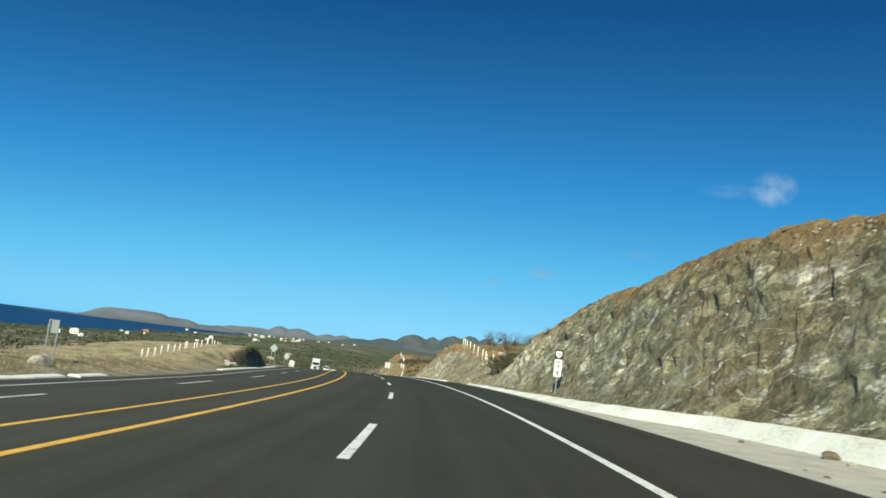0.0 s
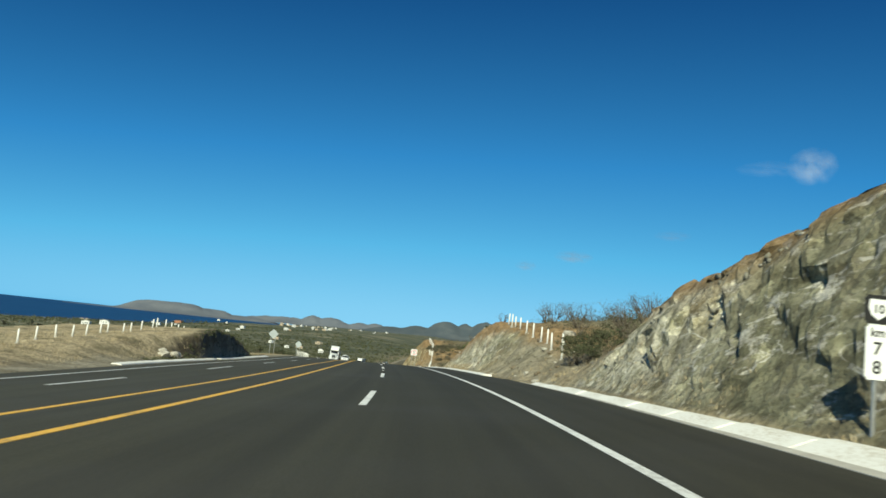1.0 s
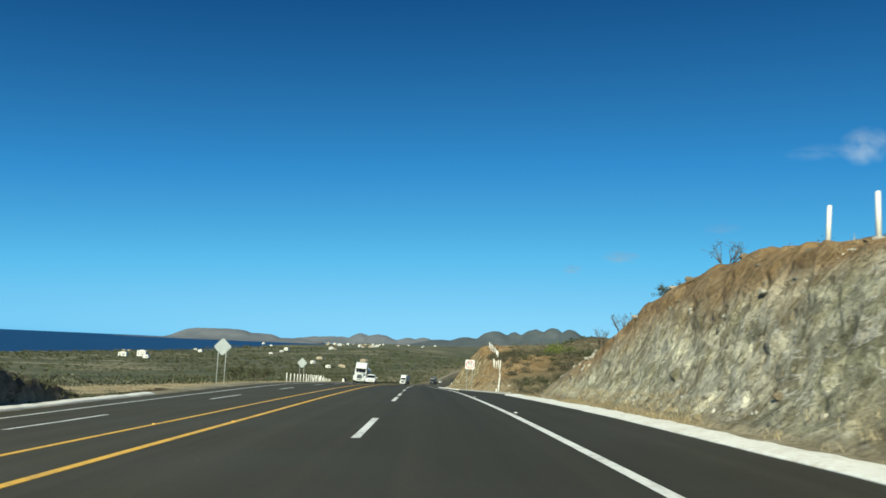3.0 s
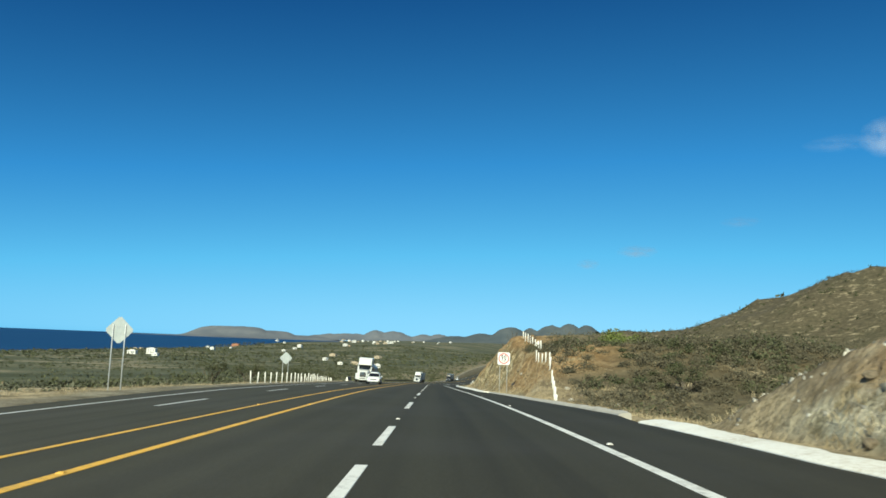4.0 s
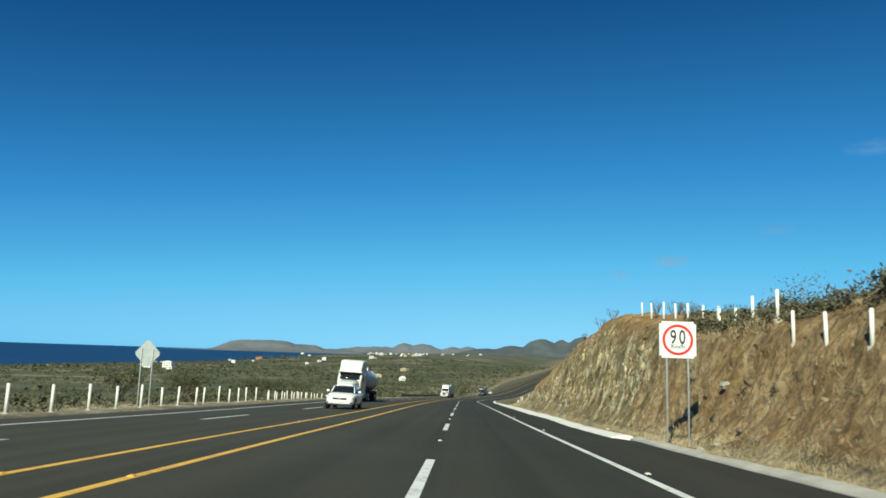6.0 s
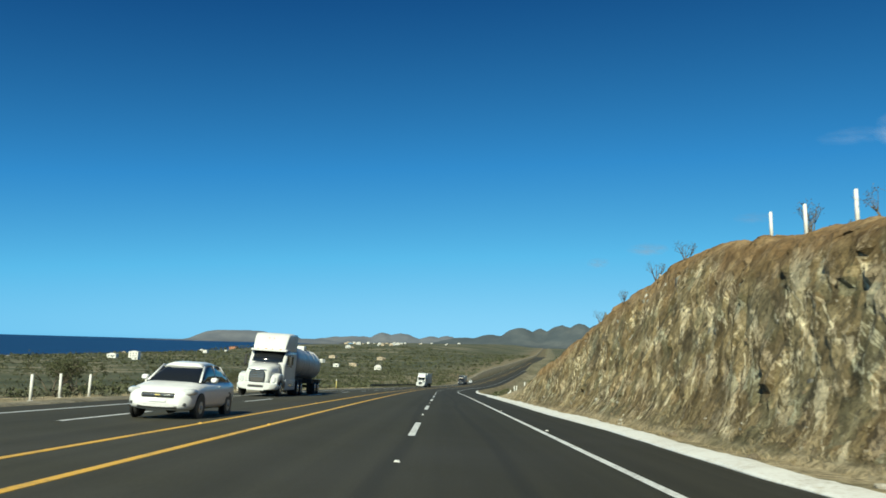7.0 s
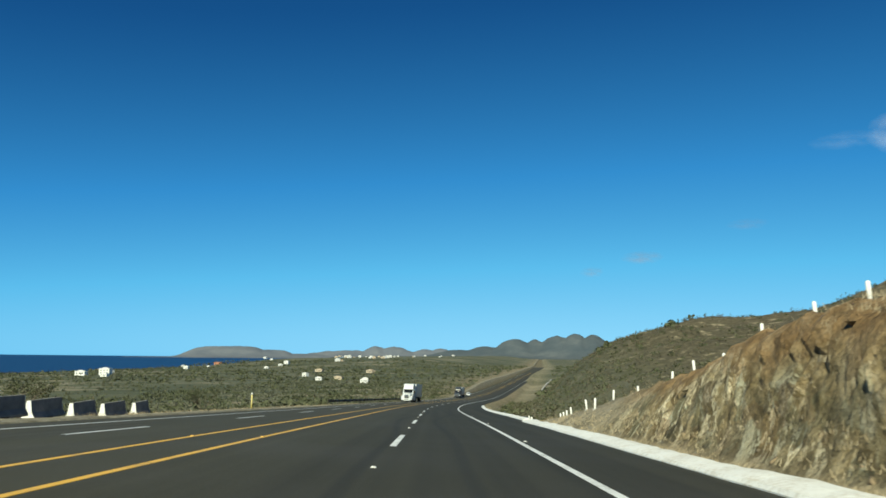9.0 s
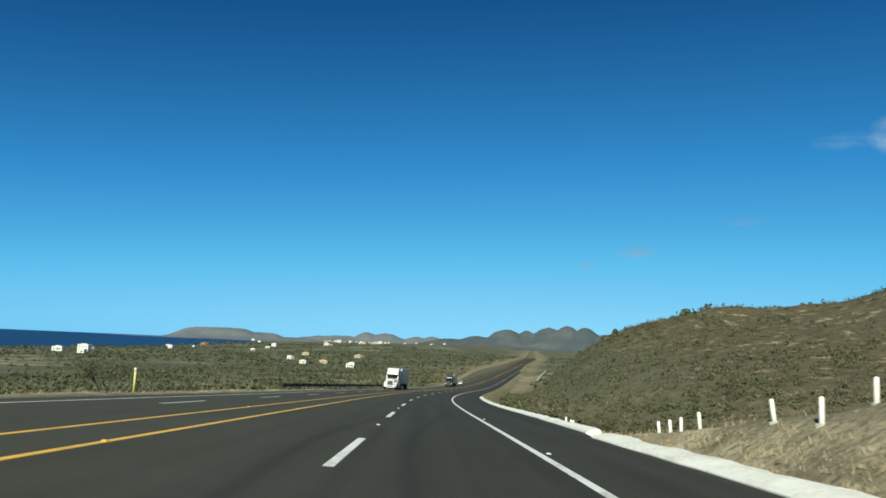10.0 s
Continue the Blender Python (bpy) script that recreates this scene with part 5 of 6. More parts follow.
def box_truck(m, paint, name, label):
    t = thing(name, m, label, "truck")
    tractor(t, paint)
    part("trailer_box", box(-1.27, 1.27, -18.4, -6.3, 1.15, 3.95, 0.04), TRUCK_WHITE, t, "white box trailer body")
    part("trailer_frame", box(-0.6, 0.6, -18.2, -6.6, 0.9, 1.15), DARK_STEEL, t)
    for x in (-1, 1):
        for y in (-15.6, -16.9):
            wheel(t, x * 1.22, y, 0.52, 0.28, CHROME, True)
    return t


def sedan(m, paint, label):
    t = thing("sedan", m, label, "car")
    # lower body: rings along the length
    part("body", skin([(0.0, 0.55, 0.32, 0.62, 4), (-0.10, 0.74, 0.24, 0.74, 4), (-0.45, 0.83, 0.22, 0.86, 4.5), (-1.15, 0.86, 0.22, 0.97, 5), (-2.2, 0.87, 0.22, 0.98, 5), (-3.4, 0.87, 0.22, 1.0, 5), (-3.95, 0.84, 0.25, 1.03, 4.5), (-4.28, 0.76, 0.32, 1.0, 4), (-4.4, 0.6, 0.4, 0.9, 4)], 28), paint, t)
    top = [(-1.06, 0.97, 0.72, 0.70), (-1.42, 1.20, 0.74, 0.66), (-1.78, 1.41, 0.74, 0.57), (-2.5, 1.47, 0.74, 0.56), (-3.15, 1.43, 0.74, 0.56), (-3.6, 1.22, 0.73, 0.62), (-3.95, 1.03, 0.70, 0.66)]
    part("window_band", sections([[(-b, y, 0.86), (-(b + w) / 2 - 0.02, y, (0.92 + z) / 2), (-w, y, z - 0.03), (-w * 0.6, y, z), (w * 0.6, y, z), (w, y, z - 0.03), ((b + w) / 2 + 0.02, y, (0.92 + z) / 2), (b, y, 0.86)] for y, z, b, w in top]), GLASS_DARK, t, "dark glass all round the cabin")
    part("roof", sections([[(-w - 0.02, y, z - 0.05), (-w * 0.6, y, z + 0.035), (w * 0.6, y, z + 0.035), (w + 0.02, y, z - 0.05)] for y, z, w in ((-1.72, 1.385, 0.57), (-1.9, 1.44, 0.565), (-2.5, 1.48, 0.56), (-3.1, 1.45, 0.56), (-3.3, 1.38, 0.57))]), paint, t)
    for x in (-1, 1):
        for p0, p1, r in (((0.70, -1.08, 0.94), (0.565, -1.76, 1.385), 0.032), ((0.73, -2.44, 0.93), (0.56, -2.46, 1.42), 0.04), ((0.685, -3.80, 0.98), (0.545, -3.22, 1.365), 0.05)):
            part("pillar", tube((x * p0[0], p0[1], p0[2]), (x * p1[0], p1[1], p1[2]), r, r * 0.9, 8), paint, t)
        lamp = part("headlight", moved(skin([(0.0, 0.12, -0.06, 0.06, 3), (-0.12, 0.19, -0.08, 0.08, 3), (-0.36, 0.16, -0.05, 0.09, 3)], 14), pose(x * 0.60, -0.11, 0.70, 0, 0, x * 24)), LAMP_CLEAR, t, "clear swept-back headlight")
        part("fog_lamp", box(x * 0.62 - 0.09, x * 0.62 + 0.09, -0.16, -0.05, 0.36, 0.44, 0.02), BLACK_PLASTIC, t, "black fog lamp recess")
        part("mirror", join(skin([(-1.42, 0.06, 0.98, 1.06, 3), (-1.5, 0.10, 0.95, 1.10, 3), (-1.6, 0.09, 0.96, 1.09, 3)], 12)), paint, t).location.x = x * 0.95
        part("door_handle", box(x * 0.875 - 0.015, x * 0.875 + 0.015, -2.45, -2.27, 0.84, 0.87, 0.008), paint, t)
        for y in (-0.82, -3.42):
            wheel(t, x * 0.86, y, 0.31, 0.20, GALV)
            part("wheel_arch", tube((x * 0.80, y, 0.33), (x * 0.868, y, 0.33), 0.36, 0.36, 24), BLACK_PLASTIC, t, "dark wheel arch")
    part("grille", box(-0.42, 0.42, -0.07, 0.012, 0.54, 0.67, 0.03), BLACK_PLASTIC, t, "black upper grille")
    part("lower_grille", box(-0.50, 0.50, -0.12, 0.0, 0.28, 0.42, 0.02), BLACK_PLASTIC, t, "black lower grille")
    part("trim_bar", box(-0.42, 0.42, -0.03, 0.022, 0.605, 0.622, 0.005), CHROME, t, "chrome grille bar")
    part("badge", box(-0.06, 0.06, -0.02, 0.026, 0.60, 0.63, 0.005), POST_YELLOW, t, "small gold badge shape")
    part("number_plate", box(-0.22, 0.22, -0.02, 0.022, 0.44, 0.53, 0.005), SIGN_WHITE, t, "blank pale number plate")
    return t


tanker(road_pose(200.5, -9.1, 0.0, 180, False))
sedan(road_pose(178.2, -5.85, 0.0, 180, False), CAR_WHITE, "white compact sedan driving on the seaward lanes")
box_truck(road_pose(350, -8.6, 0.0, 180, False), TRUCK_WHITE, "semi_truck", "white semi truck with a box trailer on the bend")
box_truck(road_pose(462, -8.6, 0.0, 180, False), DARK_PAINT, "semi_truck", "dark grey semi truck farther down the highway")
sedan(road_pose(505, -8.6, 0.0, 180, False), CAR_WHITE, "pale car far down the highway")


# ---- plants ----
def clumps(centres, radius, height, per, leaf, seed, narrow=1.0):
    """Quads in domes over the centres: arrays n x 3, n, n. Leaves grow from the ground up, thicker outside."""
    g = np.random.default_rng(seed)
    n = len(centres)
    u = g.normal(size=(n, per, 3))
    u /= np.linalg.norm(u, axis=2, keepdims=True)
    u[..., 2] = np.abs(u[..., 2])
    rad = g.uniform(0.1, 1.0, (n, per, 1)) ** 1.05
    lump = 1 + 0.25 * np.sin(u[..., :1] * 5 + g.uniform(0, 6, (n, 1, 1))) * np.cos(u[..., 1:2] * 4 + g.uniform(0, 6, (n, 1, 1)))
    off = u * rad * lump * np.stack([radius, radius, height], -1)[:, None, :]
    c = centres[:, None, :] + off
    a = g.normal(size=(n, per, 3))
    a /= np.linalg.norm(a, axis=2, keepdims=True)
    b = np.cross(a, g.normal(size=(n, per, 3)))
    b /= np.linalg.norm(b, axis=2, keepdims=True)
    k = (leaf * g.uniform(0.5, 1.3, (n, per, 1))) * (radius[:, None, None] ** 0.4)
    a, b = a * k, b * k * narrow
    return np.stack([c - a - b * 0.4, c + b, c + a + b * 0.3, c - b], 2).reshape(-1, 4, 3)


def on_land(s, lat):
    P = on_road(s, lat)
    P[:, 2] = land(P[:, 0] / U, P[:, 1] / U)[0] * U
    return P


def stand(name, n, s0, s1, l0, l1, r0, r1, per, leaf, mat, label, seed, keep=None, squash=0.75, power=1.0, narrow=1.0, patch=0.0):
    g = np.random.default_rng(seed)
    s = g.uniform(s0, s1, n)
    lat = l0 + (l1 - l0) * g.uniform(0, 1, n) ** power
    ok = np.ones(n, bool)
    if keep is not None:
        ok &= keep(s, lat)
    if patch:
        ok &= fbm(s / 14, lat / 14, 0, seed, 3) + g.normal(0, 0.12, n) > patch - 0.35
    s, lat = s[ok], lat[ok]
    P = on_land(s, lat)
    r = g.uniform(r0, r1, len(s)) * g.choice([0.7, 1.0, 1.0, 1.35], len(s))
    V = clumps(P - np.array([0, 0, 0.05]), r, r * squash * g.uniform(0.8, 1.5, len(s)), per, leaf, seed + 1, narrow)
    return tagged(new(name, quads_mesh(name, V, mat)), label, "shrubs", kind="stuff")


def not_mound(s, lat):
    return ~((s < 112) & (lat > -27))


stand("scrub", 3300, 95, 330, -22, -130, 0.5, 1.3, 26, 0.20, SCRUB_PLAIN, "grey-brown thorn scrub on the slope below the road", 101, not_mound, 0.7, 1.3, narrow=0.4, patch=0.28)
stand("scrub", 1200, 95, 330, -26, -130, 0.8, 1.9, 56, 0.13, SCRUB_GREEN, "olive green scrub on the slope below the road", 103, not_mound, 0.8, 1.2, patch=0.3)
stand("scrub", 1300, -20, 120, -27, -150, 0.5, 1.3, 24, 0.28, SCRUB_PLAIN, "grey-brown thorn scrub on the seaward slope", 105, not_mound, narrow=0.4)
stand("scrub", 4600, 60, 620, -115, -560, 0.9, 2.2, 24, 0.27, SCRUB_PLAIN, "grey-brown scrub covering the coastal plain", 107, None, 0.5, 0.9, narrow=0.4, patch=0.33)
stand("scrub", 1100, 60, 620, -40, -560, 0.6, 1.6, 16, 0.30, SCRUB_BROWN, "tan dry brush on the coastal plain", 153, None, 0.5, 0.9, narrow=0.5, patch=0.4)
stand("scrub", 3600, 60, 620, -110, -560, 1.0, 2.6, 26, 0.25, SCRUB_GREEN, "olive green scrub covering the coastal plain", 109, None, 0.6, 0.9, patch=0.36)
stand("scrub", 3600, 330, 620, -15, -130, 0.6, 1.6, 12, 0.42, SCRUB_PLAIN, "grey-brown scrub beside the far bend", 111, None, 0.6, narrow=0.4)
stand("scrub", 2200, 330, 620, -16, -130, 0.8, 2.2, 26, 0.27, SCRUB_GREEN, "olive green scrub beside the far bend", 113, None, 0.7, 1.0, patch=0.36)
stand("scrub", 3600, 620, 1290, -18, -600, 1.4, 3.6, 16, 0.50, SCRUB_GREEN, "dark green trees and scrub far out on the plain", 115, None, 0.6, 1.0, patch=0.34)
stand("scrub", 2600, 620, 1290, -18, -600, 1.2, 2.6, 16, 0.6, SCRUB_PLAIN, "pale brown scrub far out on the plain", 117, None, 0.5, narrow=0.4)
stand("scrub", 2600, 430, 1290, 18, 420, 1.3, 3.0, 18, 0.5, SCRUB_GREEN, "dark green scrub far out on the plain", 119, None, 0.7, patch=0.3)
stand("scrub", 900, 262, 470, 9.5, 60, 0.5, 1.3, 30, 0.17, SCRUB_GREEN, "olive scrub on the verge below the hill", 143, None, 0.8, 1.4)
stand("scrub", 1500, 262, 470, 11, 60, 0.4, 1.1, 18, 0.25, SCRUB_GREY, "grey-brown scrub on the verge below the hill", 145, None, 0.8, 1.3, narrow=0.4)
stand("scrub", 260, 68, 110, -12.95, -13.5, 0.10, 0.26, 60, 0.06, SCRUB_GREEN, "dark weeds and roots hanging on the shaded bank", 141, None, 0.9)
stand("scrub", 7, 167, 171, 17.5, 21.0, 1.2, 1.6, 2600, 0.07, LEAF_GREEN, "fresh green bushes on top of the brown cut", 155, None, 1.05)
stand("scrub", 9, 167, 171, 13.8, 17.5, 0.9, 1.3, 1500, 0.07, SCRUB_GREY, "leafless grey thorn bushes on top of the brown cut", 157, None, 1.2, narrow=0.25)
stand("scrub", 1100, 128, 172, 10.3, 40, 0.5, 1.0, 240, 0.10, SCRUB_GREY, "grey-brown thorn scrub on the slope behind the posts", 159, None, 0.7, 1.3, narrow=0.4, patch=0.2)
stand("scrub", 420, 128, 172, 10.6, 40, 0.5, 1.0, 240, 0.08, SCRUB_GREEN, "dark olive scrub on the slope behind the posts", 161, None, 0.75, 1.3, patch=0.24)
stand("scrub", 420, 128, 164, 8.6, 30, 0.2, 0.5, 90, 0.09, SCRUB_BROWN, "tan dry brush on the slope behind the posts", 163, None, 0.7, 1.5, narrow=0.3, patch=0.3)
# right of the road: hillsides and the hollow between the cuts
stand("scrub", 9000, 170, 560, 24, 190, 0.5, 1.3, 20, 0.21, SCRUB_GREY, "grey-brown leafless scrub on the hillside", 121, None, 0.8, narrow=0.35, patch=0.3)
stand("scrub", 2600, 170, 560, 24, 190, 0.6, 1.4, 35, 0.173, SCRUB_GREEN, "olive scrub scattered on the hillside", 123, None, 0.85, 1.0, patch=0.35)
stand("scrub", 950, 112, 161, 9.2, 50, 0.8, 1.7, 180, 0.12, SCRUB_GREY, "tangled leafless thorn scrub in the hollow", 125, lambda s, l: ~((s > 137) & (l < 21)), 0.85, 1.5, narrow=0.17, patch=0.26)
stand("scrub", 560, 113, 161, 8.3, 46, 0.6, 1.2, 120, 0.11, SCRUB_BROWN, "tan dry brush in the hollow", 149, lambda s, l: ~((s > 138) & (l < 18)), 0.85, 1.6, narrow=0.18, patch=0.36)
stand("scrub", 2600, 175, 560, 22, 190, 0.4, 1.0, 18, 0.24, SCRUB_BROWN, "tan dry brush on the hillside", 151, None, 0.7, narrow=0.4, patch=0.42)
stand("scrub", 260, 114, 161, 10.5, 60, 0.9, 1.7, 170, 0.08, SCRUB_GREEN, "olive scrub in the hollow", 127, lambda s, l: ~((s > 138) & (l < 21)), 0.9, 1.6)
stand("scrub", 800, 52, 112, 12.2, 42, 0.6, 1.4, 140, 0.06, SCRUB_GREY, "tangled leafless thorn scrub behind the posts", 129, lambda s, l: ~((s > 82) & (l < 14.5)), 0.95, narrow=0.3)
stand("scrub", 160, 56, 112, 13.0, 42, 0.5, 1.1, 110, 0.08, SCRUB_GREEN, "olive scrub behind the posts", 131, None, 1.0)
stand("scrub", 260, 60, 90, 7.6, 13, 0.08, 0.28, 40, 0.06, SCRUB_GREY, "small dry weeds on the stony bank", 147, None, 1.2, narrow=0.4)
stand("scrub", 800, 172, 262, 14, 40, 0.4, 1.0, 50, 0.13, SCRUB_GREY, "low dry scrub behind the brown cut", 133, None, 0.6, narrow=0.3)
stand("scrub", 420, 240, 330, 11, 40, 0.4, 1.2, 66, 0.175, SCRUB_GREY, "low dry scrub below the hill", 135, None, 0.9, narrow=0.3)
stand("scrub", 260, 242, 330, 12, 40, 0.5, 1.2, 70, 0.101, SCRUB_GREEN, "olive scrub below the hill", 137, None, 0.9)
stand("scrub", 900, -40, 62, 14, 60, 0.4, 1.0, 45, 0.200, SCRUB_GREY, "low dry scrub on top of the grey cut", 139, narrow=0.3)


def tufts(name, n, s0, s1, l0, l1, h0, h1, blades, label, seed, keep=None, mat=None):
    """Dry grass: thin upright blades in tufts."""
    g = np.random.default_rng(seed)
    s, lat = g.uniform(s0, s1, n), l0 + (l1 - l0) * g.uniform(0, 1, n)
    ok = fbm(s / 3, lat / 3, 0, seed, 3) > -0.12
    if keep is not None:
        ok &= keep(s, lat)
    s, lat = s[ok], lat[ok]
    P = on_land(s, lat)
    m = len(P)
    h = g.uniform(h0, h1, (m, blades, 1)) * 0.62
    base = P[:, None, :] + np.concatenate([g.normal(0, 0.13, (m, blades, 2)), np.full((m, blades, 1), -0.03)], 2)
    lean = np.concatenate([g.normal(0, 0.33, (m, blades, 2)), np.ones((m, blades, 1))], 2) * h
    side = np.concatenate([g.normal(0, 1, (m, blades, 2)), np.zeros((m, blades, 1))], 2)
    side = side / np.linalg.norm(side, axis=2, keepdims=True) * 0.009
    V = np.stack([base - side, base + side, base + lean + side * 0.5, base + lean - side * 0.5], 2).reshape(-1, 4, 3)
    return tagged(new(name, quads_mesh(name, V, mat or STRAW)), label, "grass", kind="stuff")


tufts("dry_grass", 4200, 20, 330, -13.5, -18.5, 0.10, 0.34, 8, "dry straw-coloured grass on the seaward verge", 201, lambda s, l: ~((s > 82) & (s < 110)))
tufts("dry_grass", 900, 40, 100, -15.5, -24, 0.12, 0.34, 9, "dry straw-coloured grass on the mound", 203)
tufts("dry_grass", 420, 56, 87, 7.0, 12.5, 0.10, 0.36, 9, "dry grass between stones on the earth bank", 205)
tufts("dry_grass", 2600, 114, 170, 6.8, 13, 0.12, 0.42, 10, "dry grass beside the low kerb", 207)
tufts("dry_grass", 1600, 150, 262, 6.9, 8.0, 0.06, 0.22, 9, "dry grass at the foot and on ledges of the cut", 209)
tufts("dry_grass", 1900, 216, 330, 7.0, 16, 0.08, 0.30, 9, "dry golden grass on the falling bank", 211)
tufts("dry_grass", 500, -10, 58, 7.5, 8.3, 0.08, 0.25, 6, "sparse dry grass at the foot of the grey cut", 213)
tufts("dry_grass", 700, 88, 114, 6.9, 7.8, 0.1, 0.34, 8, "dry grass at the foot of the pale cut", 215)


def shrub(kind_mat, seed, r, h, leaves, leaf, twigs):
    """A shrub on its own: forked stems and a loose crown of small leaves."""
    g = np.random.default_rng(seed)
    t = thing("shrub", pose(0, 0, -60), "", "shrub")
    stems = []
    tips = []
    for i in range(twigs):
        a = g.uniform(0, 2 * math.pi)
        p0 = Vector((g.normal(0, .05), g.normal(0, .05), -0.1))
        p1 = p0 + Vector((math.cos(a) * r * .35, math.sin(a) * r * .35, h * g.uniform(.35, .55)))
        stems.append(tube(p0, p1, 0.035, 0.022, 5))
        for j in range(3):
            b = a + g.normal(0, .8)
            p2 = p1 + Vector((math.cos(b) * r * g.uniform(.2, .6), math.sin(b) * r * g.uniform(.2, .6), h * g.uniform(.15, .5)))
            stems.append(tube(p1, p2, 0.02, 0.008, 4))
            tips.append(p2)
            for q in range(2):
                p3 = p2 + Vector((g.normal(0, r * .2), g.normal(0, r * .2), h * g.uniform(.02, .22)))
                stems.append(tube(p2, p3, 0.009, 0.004, 3))
                tips.append(p3)
    part("branchwork", join(*stems), TWIG, t, "forked grey stems")
    if leaves:
        C = np.array([list(v) for v in tips])
        V = clumps(C - np.array([0, 0, r * .1]), np.full(len(C), r * .24), np.full(len(C), r * .26), max(4, leaves // len(C)), leaf, seed + 5)
        part_mesh("foliage", quads_mesh("foliage", V, kind_mat), t)
    return t


def plant(master, spots, label, group):
    for s, l, k in spots:
        o = copy_thing(master, put(s, l, random.uniform(0, 360), 0.05) @ Matrix.Diagonal((k, k, k, 1)))
        tagged(o, label, "shrub", group)
    for o in list(master.children_recursive) + [master]:
        bpy.data.objects.remove(o)


plant(shrub(SCRUB_GREY, 1, 1.3, 1.9, 700, 0.03, 12), [(66, 13.5, 1.2), (70, 14.5, 1.3), (75, 13.2, 1.0), (80, 14.2, 1.2), (86, 13.8, 1.1), (62, 16, 1.3), (73, 18, 1.5), (79, 19, 1.4), (60.5, 12.5, 1.0), (90, 14, .8)], "bare thorny shrub with few grey leaves on the bank", "bare shrubs")
plant(shrub(SCRUB_GREEN, 2, 1.1, 1.5, 2300, 0.052, 8), [(101.5, 11.2, .85), (60.6, 9.0, .8), (61.6, 9.6, 1.0), (62.2, 10.6, 1.0), (59.4, 9.4, .9), (63.4, 11.6, 1.0), (143, 17, 1.4), (124, 20, 1.5), (99.5, 12.2, .6), (258, 10, .7), (263, 9.4, .6)], "green-leaved desert shrub growing on dry soil", "green shrubs")
plant(shrub(SCRUB_GREEN, 3, 1.5, 2.0, 2300, 0.058, 9), [(236, -26, 1.6), (243, -24, 1.5), (249, -23, 1.3), (221, -30, 1.7), (286, -24, 1.3), (214, -34, 1.9), (229, -32, 1.8)], "dark olive bushy tree on the slope", "olive trees")
plant(shrub(SCRUB_GREY, 4, .8, 1.5, 60, 0.05, 6), [(104.5, 9.7, .9), (106.5, 9.4, .8), (194, 11.3, .7), (198, 11.1, .7), (203, 10.6, .6), (176, 11.4, .7), (180, 11.9, .8), (184, 12, .8), (207, 10.2, .6), (97, 11.4, .9), (50.5, 9.9, .6), (170, 11.6, .8)], "small leafless twiggy shrub on the crest", "twiggy shrubs")


# ---- stones ----
def stone(seed, rough=0.28, sub=2):
    g = np.random.default_rng(seed)
    bm = bmesh.new()
    bmesh.ops.create_icosphere(bm, subdivisions=sub, radius=1)
    o = g.uniform(0, 50, 3)
    for v in bm.verts:
        k = 1 + rough * float(fbm(v.co.x * 1.3 + o[0], v.co.y * 1.3 + o[1], v.co.z * 1.3 + o[2], seed, 3)) * 2
        v.co = Vector((v.co.x * 1.25 * k, v.co.y * k, v.co.z * 0.62 * k))
    for pl in range(5):
        n = Vector(g.normal(size=3)).normalized()
        for v in bm.verts:
            d = v.co.dot(n) - g.uniform(0.62, 0.7)
            if d > 0:
                v.co -= n * d
    me = bpy.data.meshes.new("stone")
    bm.to_mesh(me)
    bm.free()
    return me


stones = [stone(i) for i in range(5)]
for i, me in enumerate(stones):
    me.materials.append(BOULDER if i % 2 == 0 else ROCK_DARK)
spots = [(64.6, 7.7, .22), (62.7, 7.9, .16), (64.0, 6.7, .12), (58.6, 7.0, .28), (60.2, 7.1, .18), (71.3, 8.2, .18), (76, 12.6, .5), (13.5, 8.1, .2), (72.6, -13.6, .45), (74.4, -13.4, .5), (73.4, -13.9, .35), (75.5, -13.3, .22), (33.4, -15, .6), (35, -15.4, .4), (68, 9.6, .2), (70.5, 9.8, .22), (75.8, 10.6, .25), (61.6, 8.6, .14), (12.5, 7.9, .1), (16, 7.6, .08), (163, 8.8, .3), (165, 8.2, .22), (167, 8.9, .25), (244, 11.4, .45), (246, 11, .3), (242, 12, .5)]
g = np.random.default_rng(77)
spots += [(float(g.uniform(118, 146)), float(g.uniform(8, 16)), float(g.uniform(.12, .3))) for i in range(26)]
spots += [(float(g.uniform(58, 112)), float(g.uniform(6.7, 11)), float(g.uniform(.06, .2))) for i in range(60)] + [(float(g.uniform(150, 260)), float(g.uniform(6.6, 8.0)), float(g.uniform(.05, .16))) for i in range(50)] + [(float(g.uniform(0, 58)), float(g.uniform(6.1, 6.8)), float(g.uniform(.03, .07))) for i in range(14)]
for i, (s, l, k) in enumerate(spots):
    pale = (k > .28) or i % 3 == 0
    o = tagged(new("stone", stones[(0, 2, 4)[i % 3] if pale else (1, 3)[i % 2]]), "pale angular fallen stone" if pale else "small brown fallen stone", "stone", "fallen stones")
    if l < np.interp(s, TOE_S, WALL_L) and 5.9 < l and s < 57:
        x, y, z = on_road(s, l, -0.02)
        o.matrix_world = pose(x, y, z + 0.35 * k, 0, 0, g.uniform(0, 360)) @ Matrix.Diagonal((k, k, k, 1))
    else:
        o.matrix_world = put(s, l, g.uniform(0, 360), -0.25 * k) @ Matrix.Diagonal((k, k, k, 1))

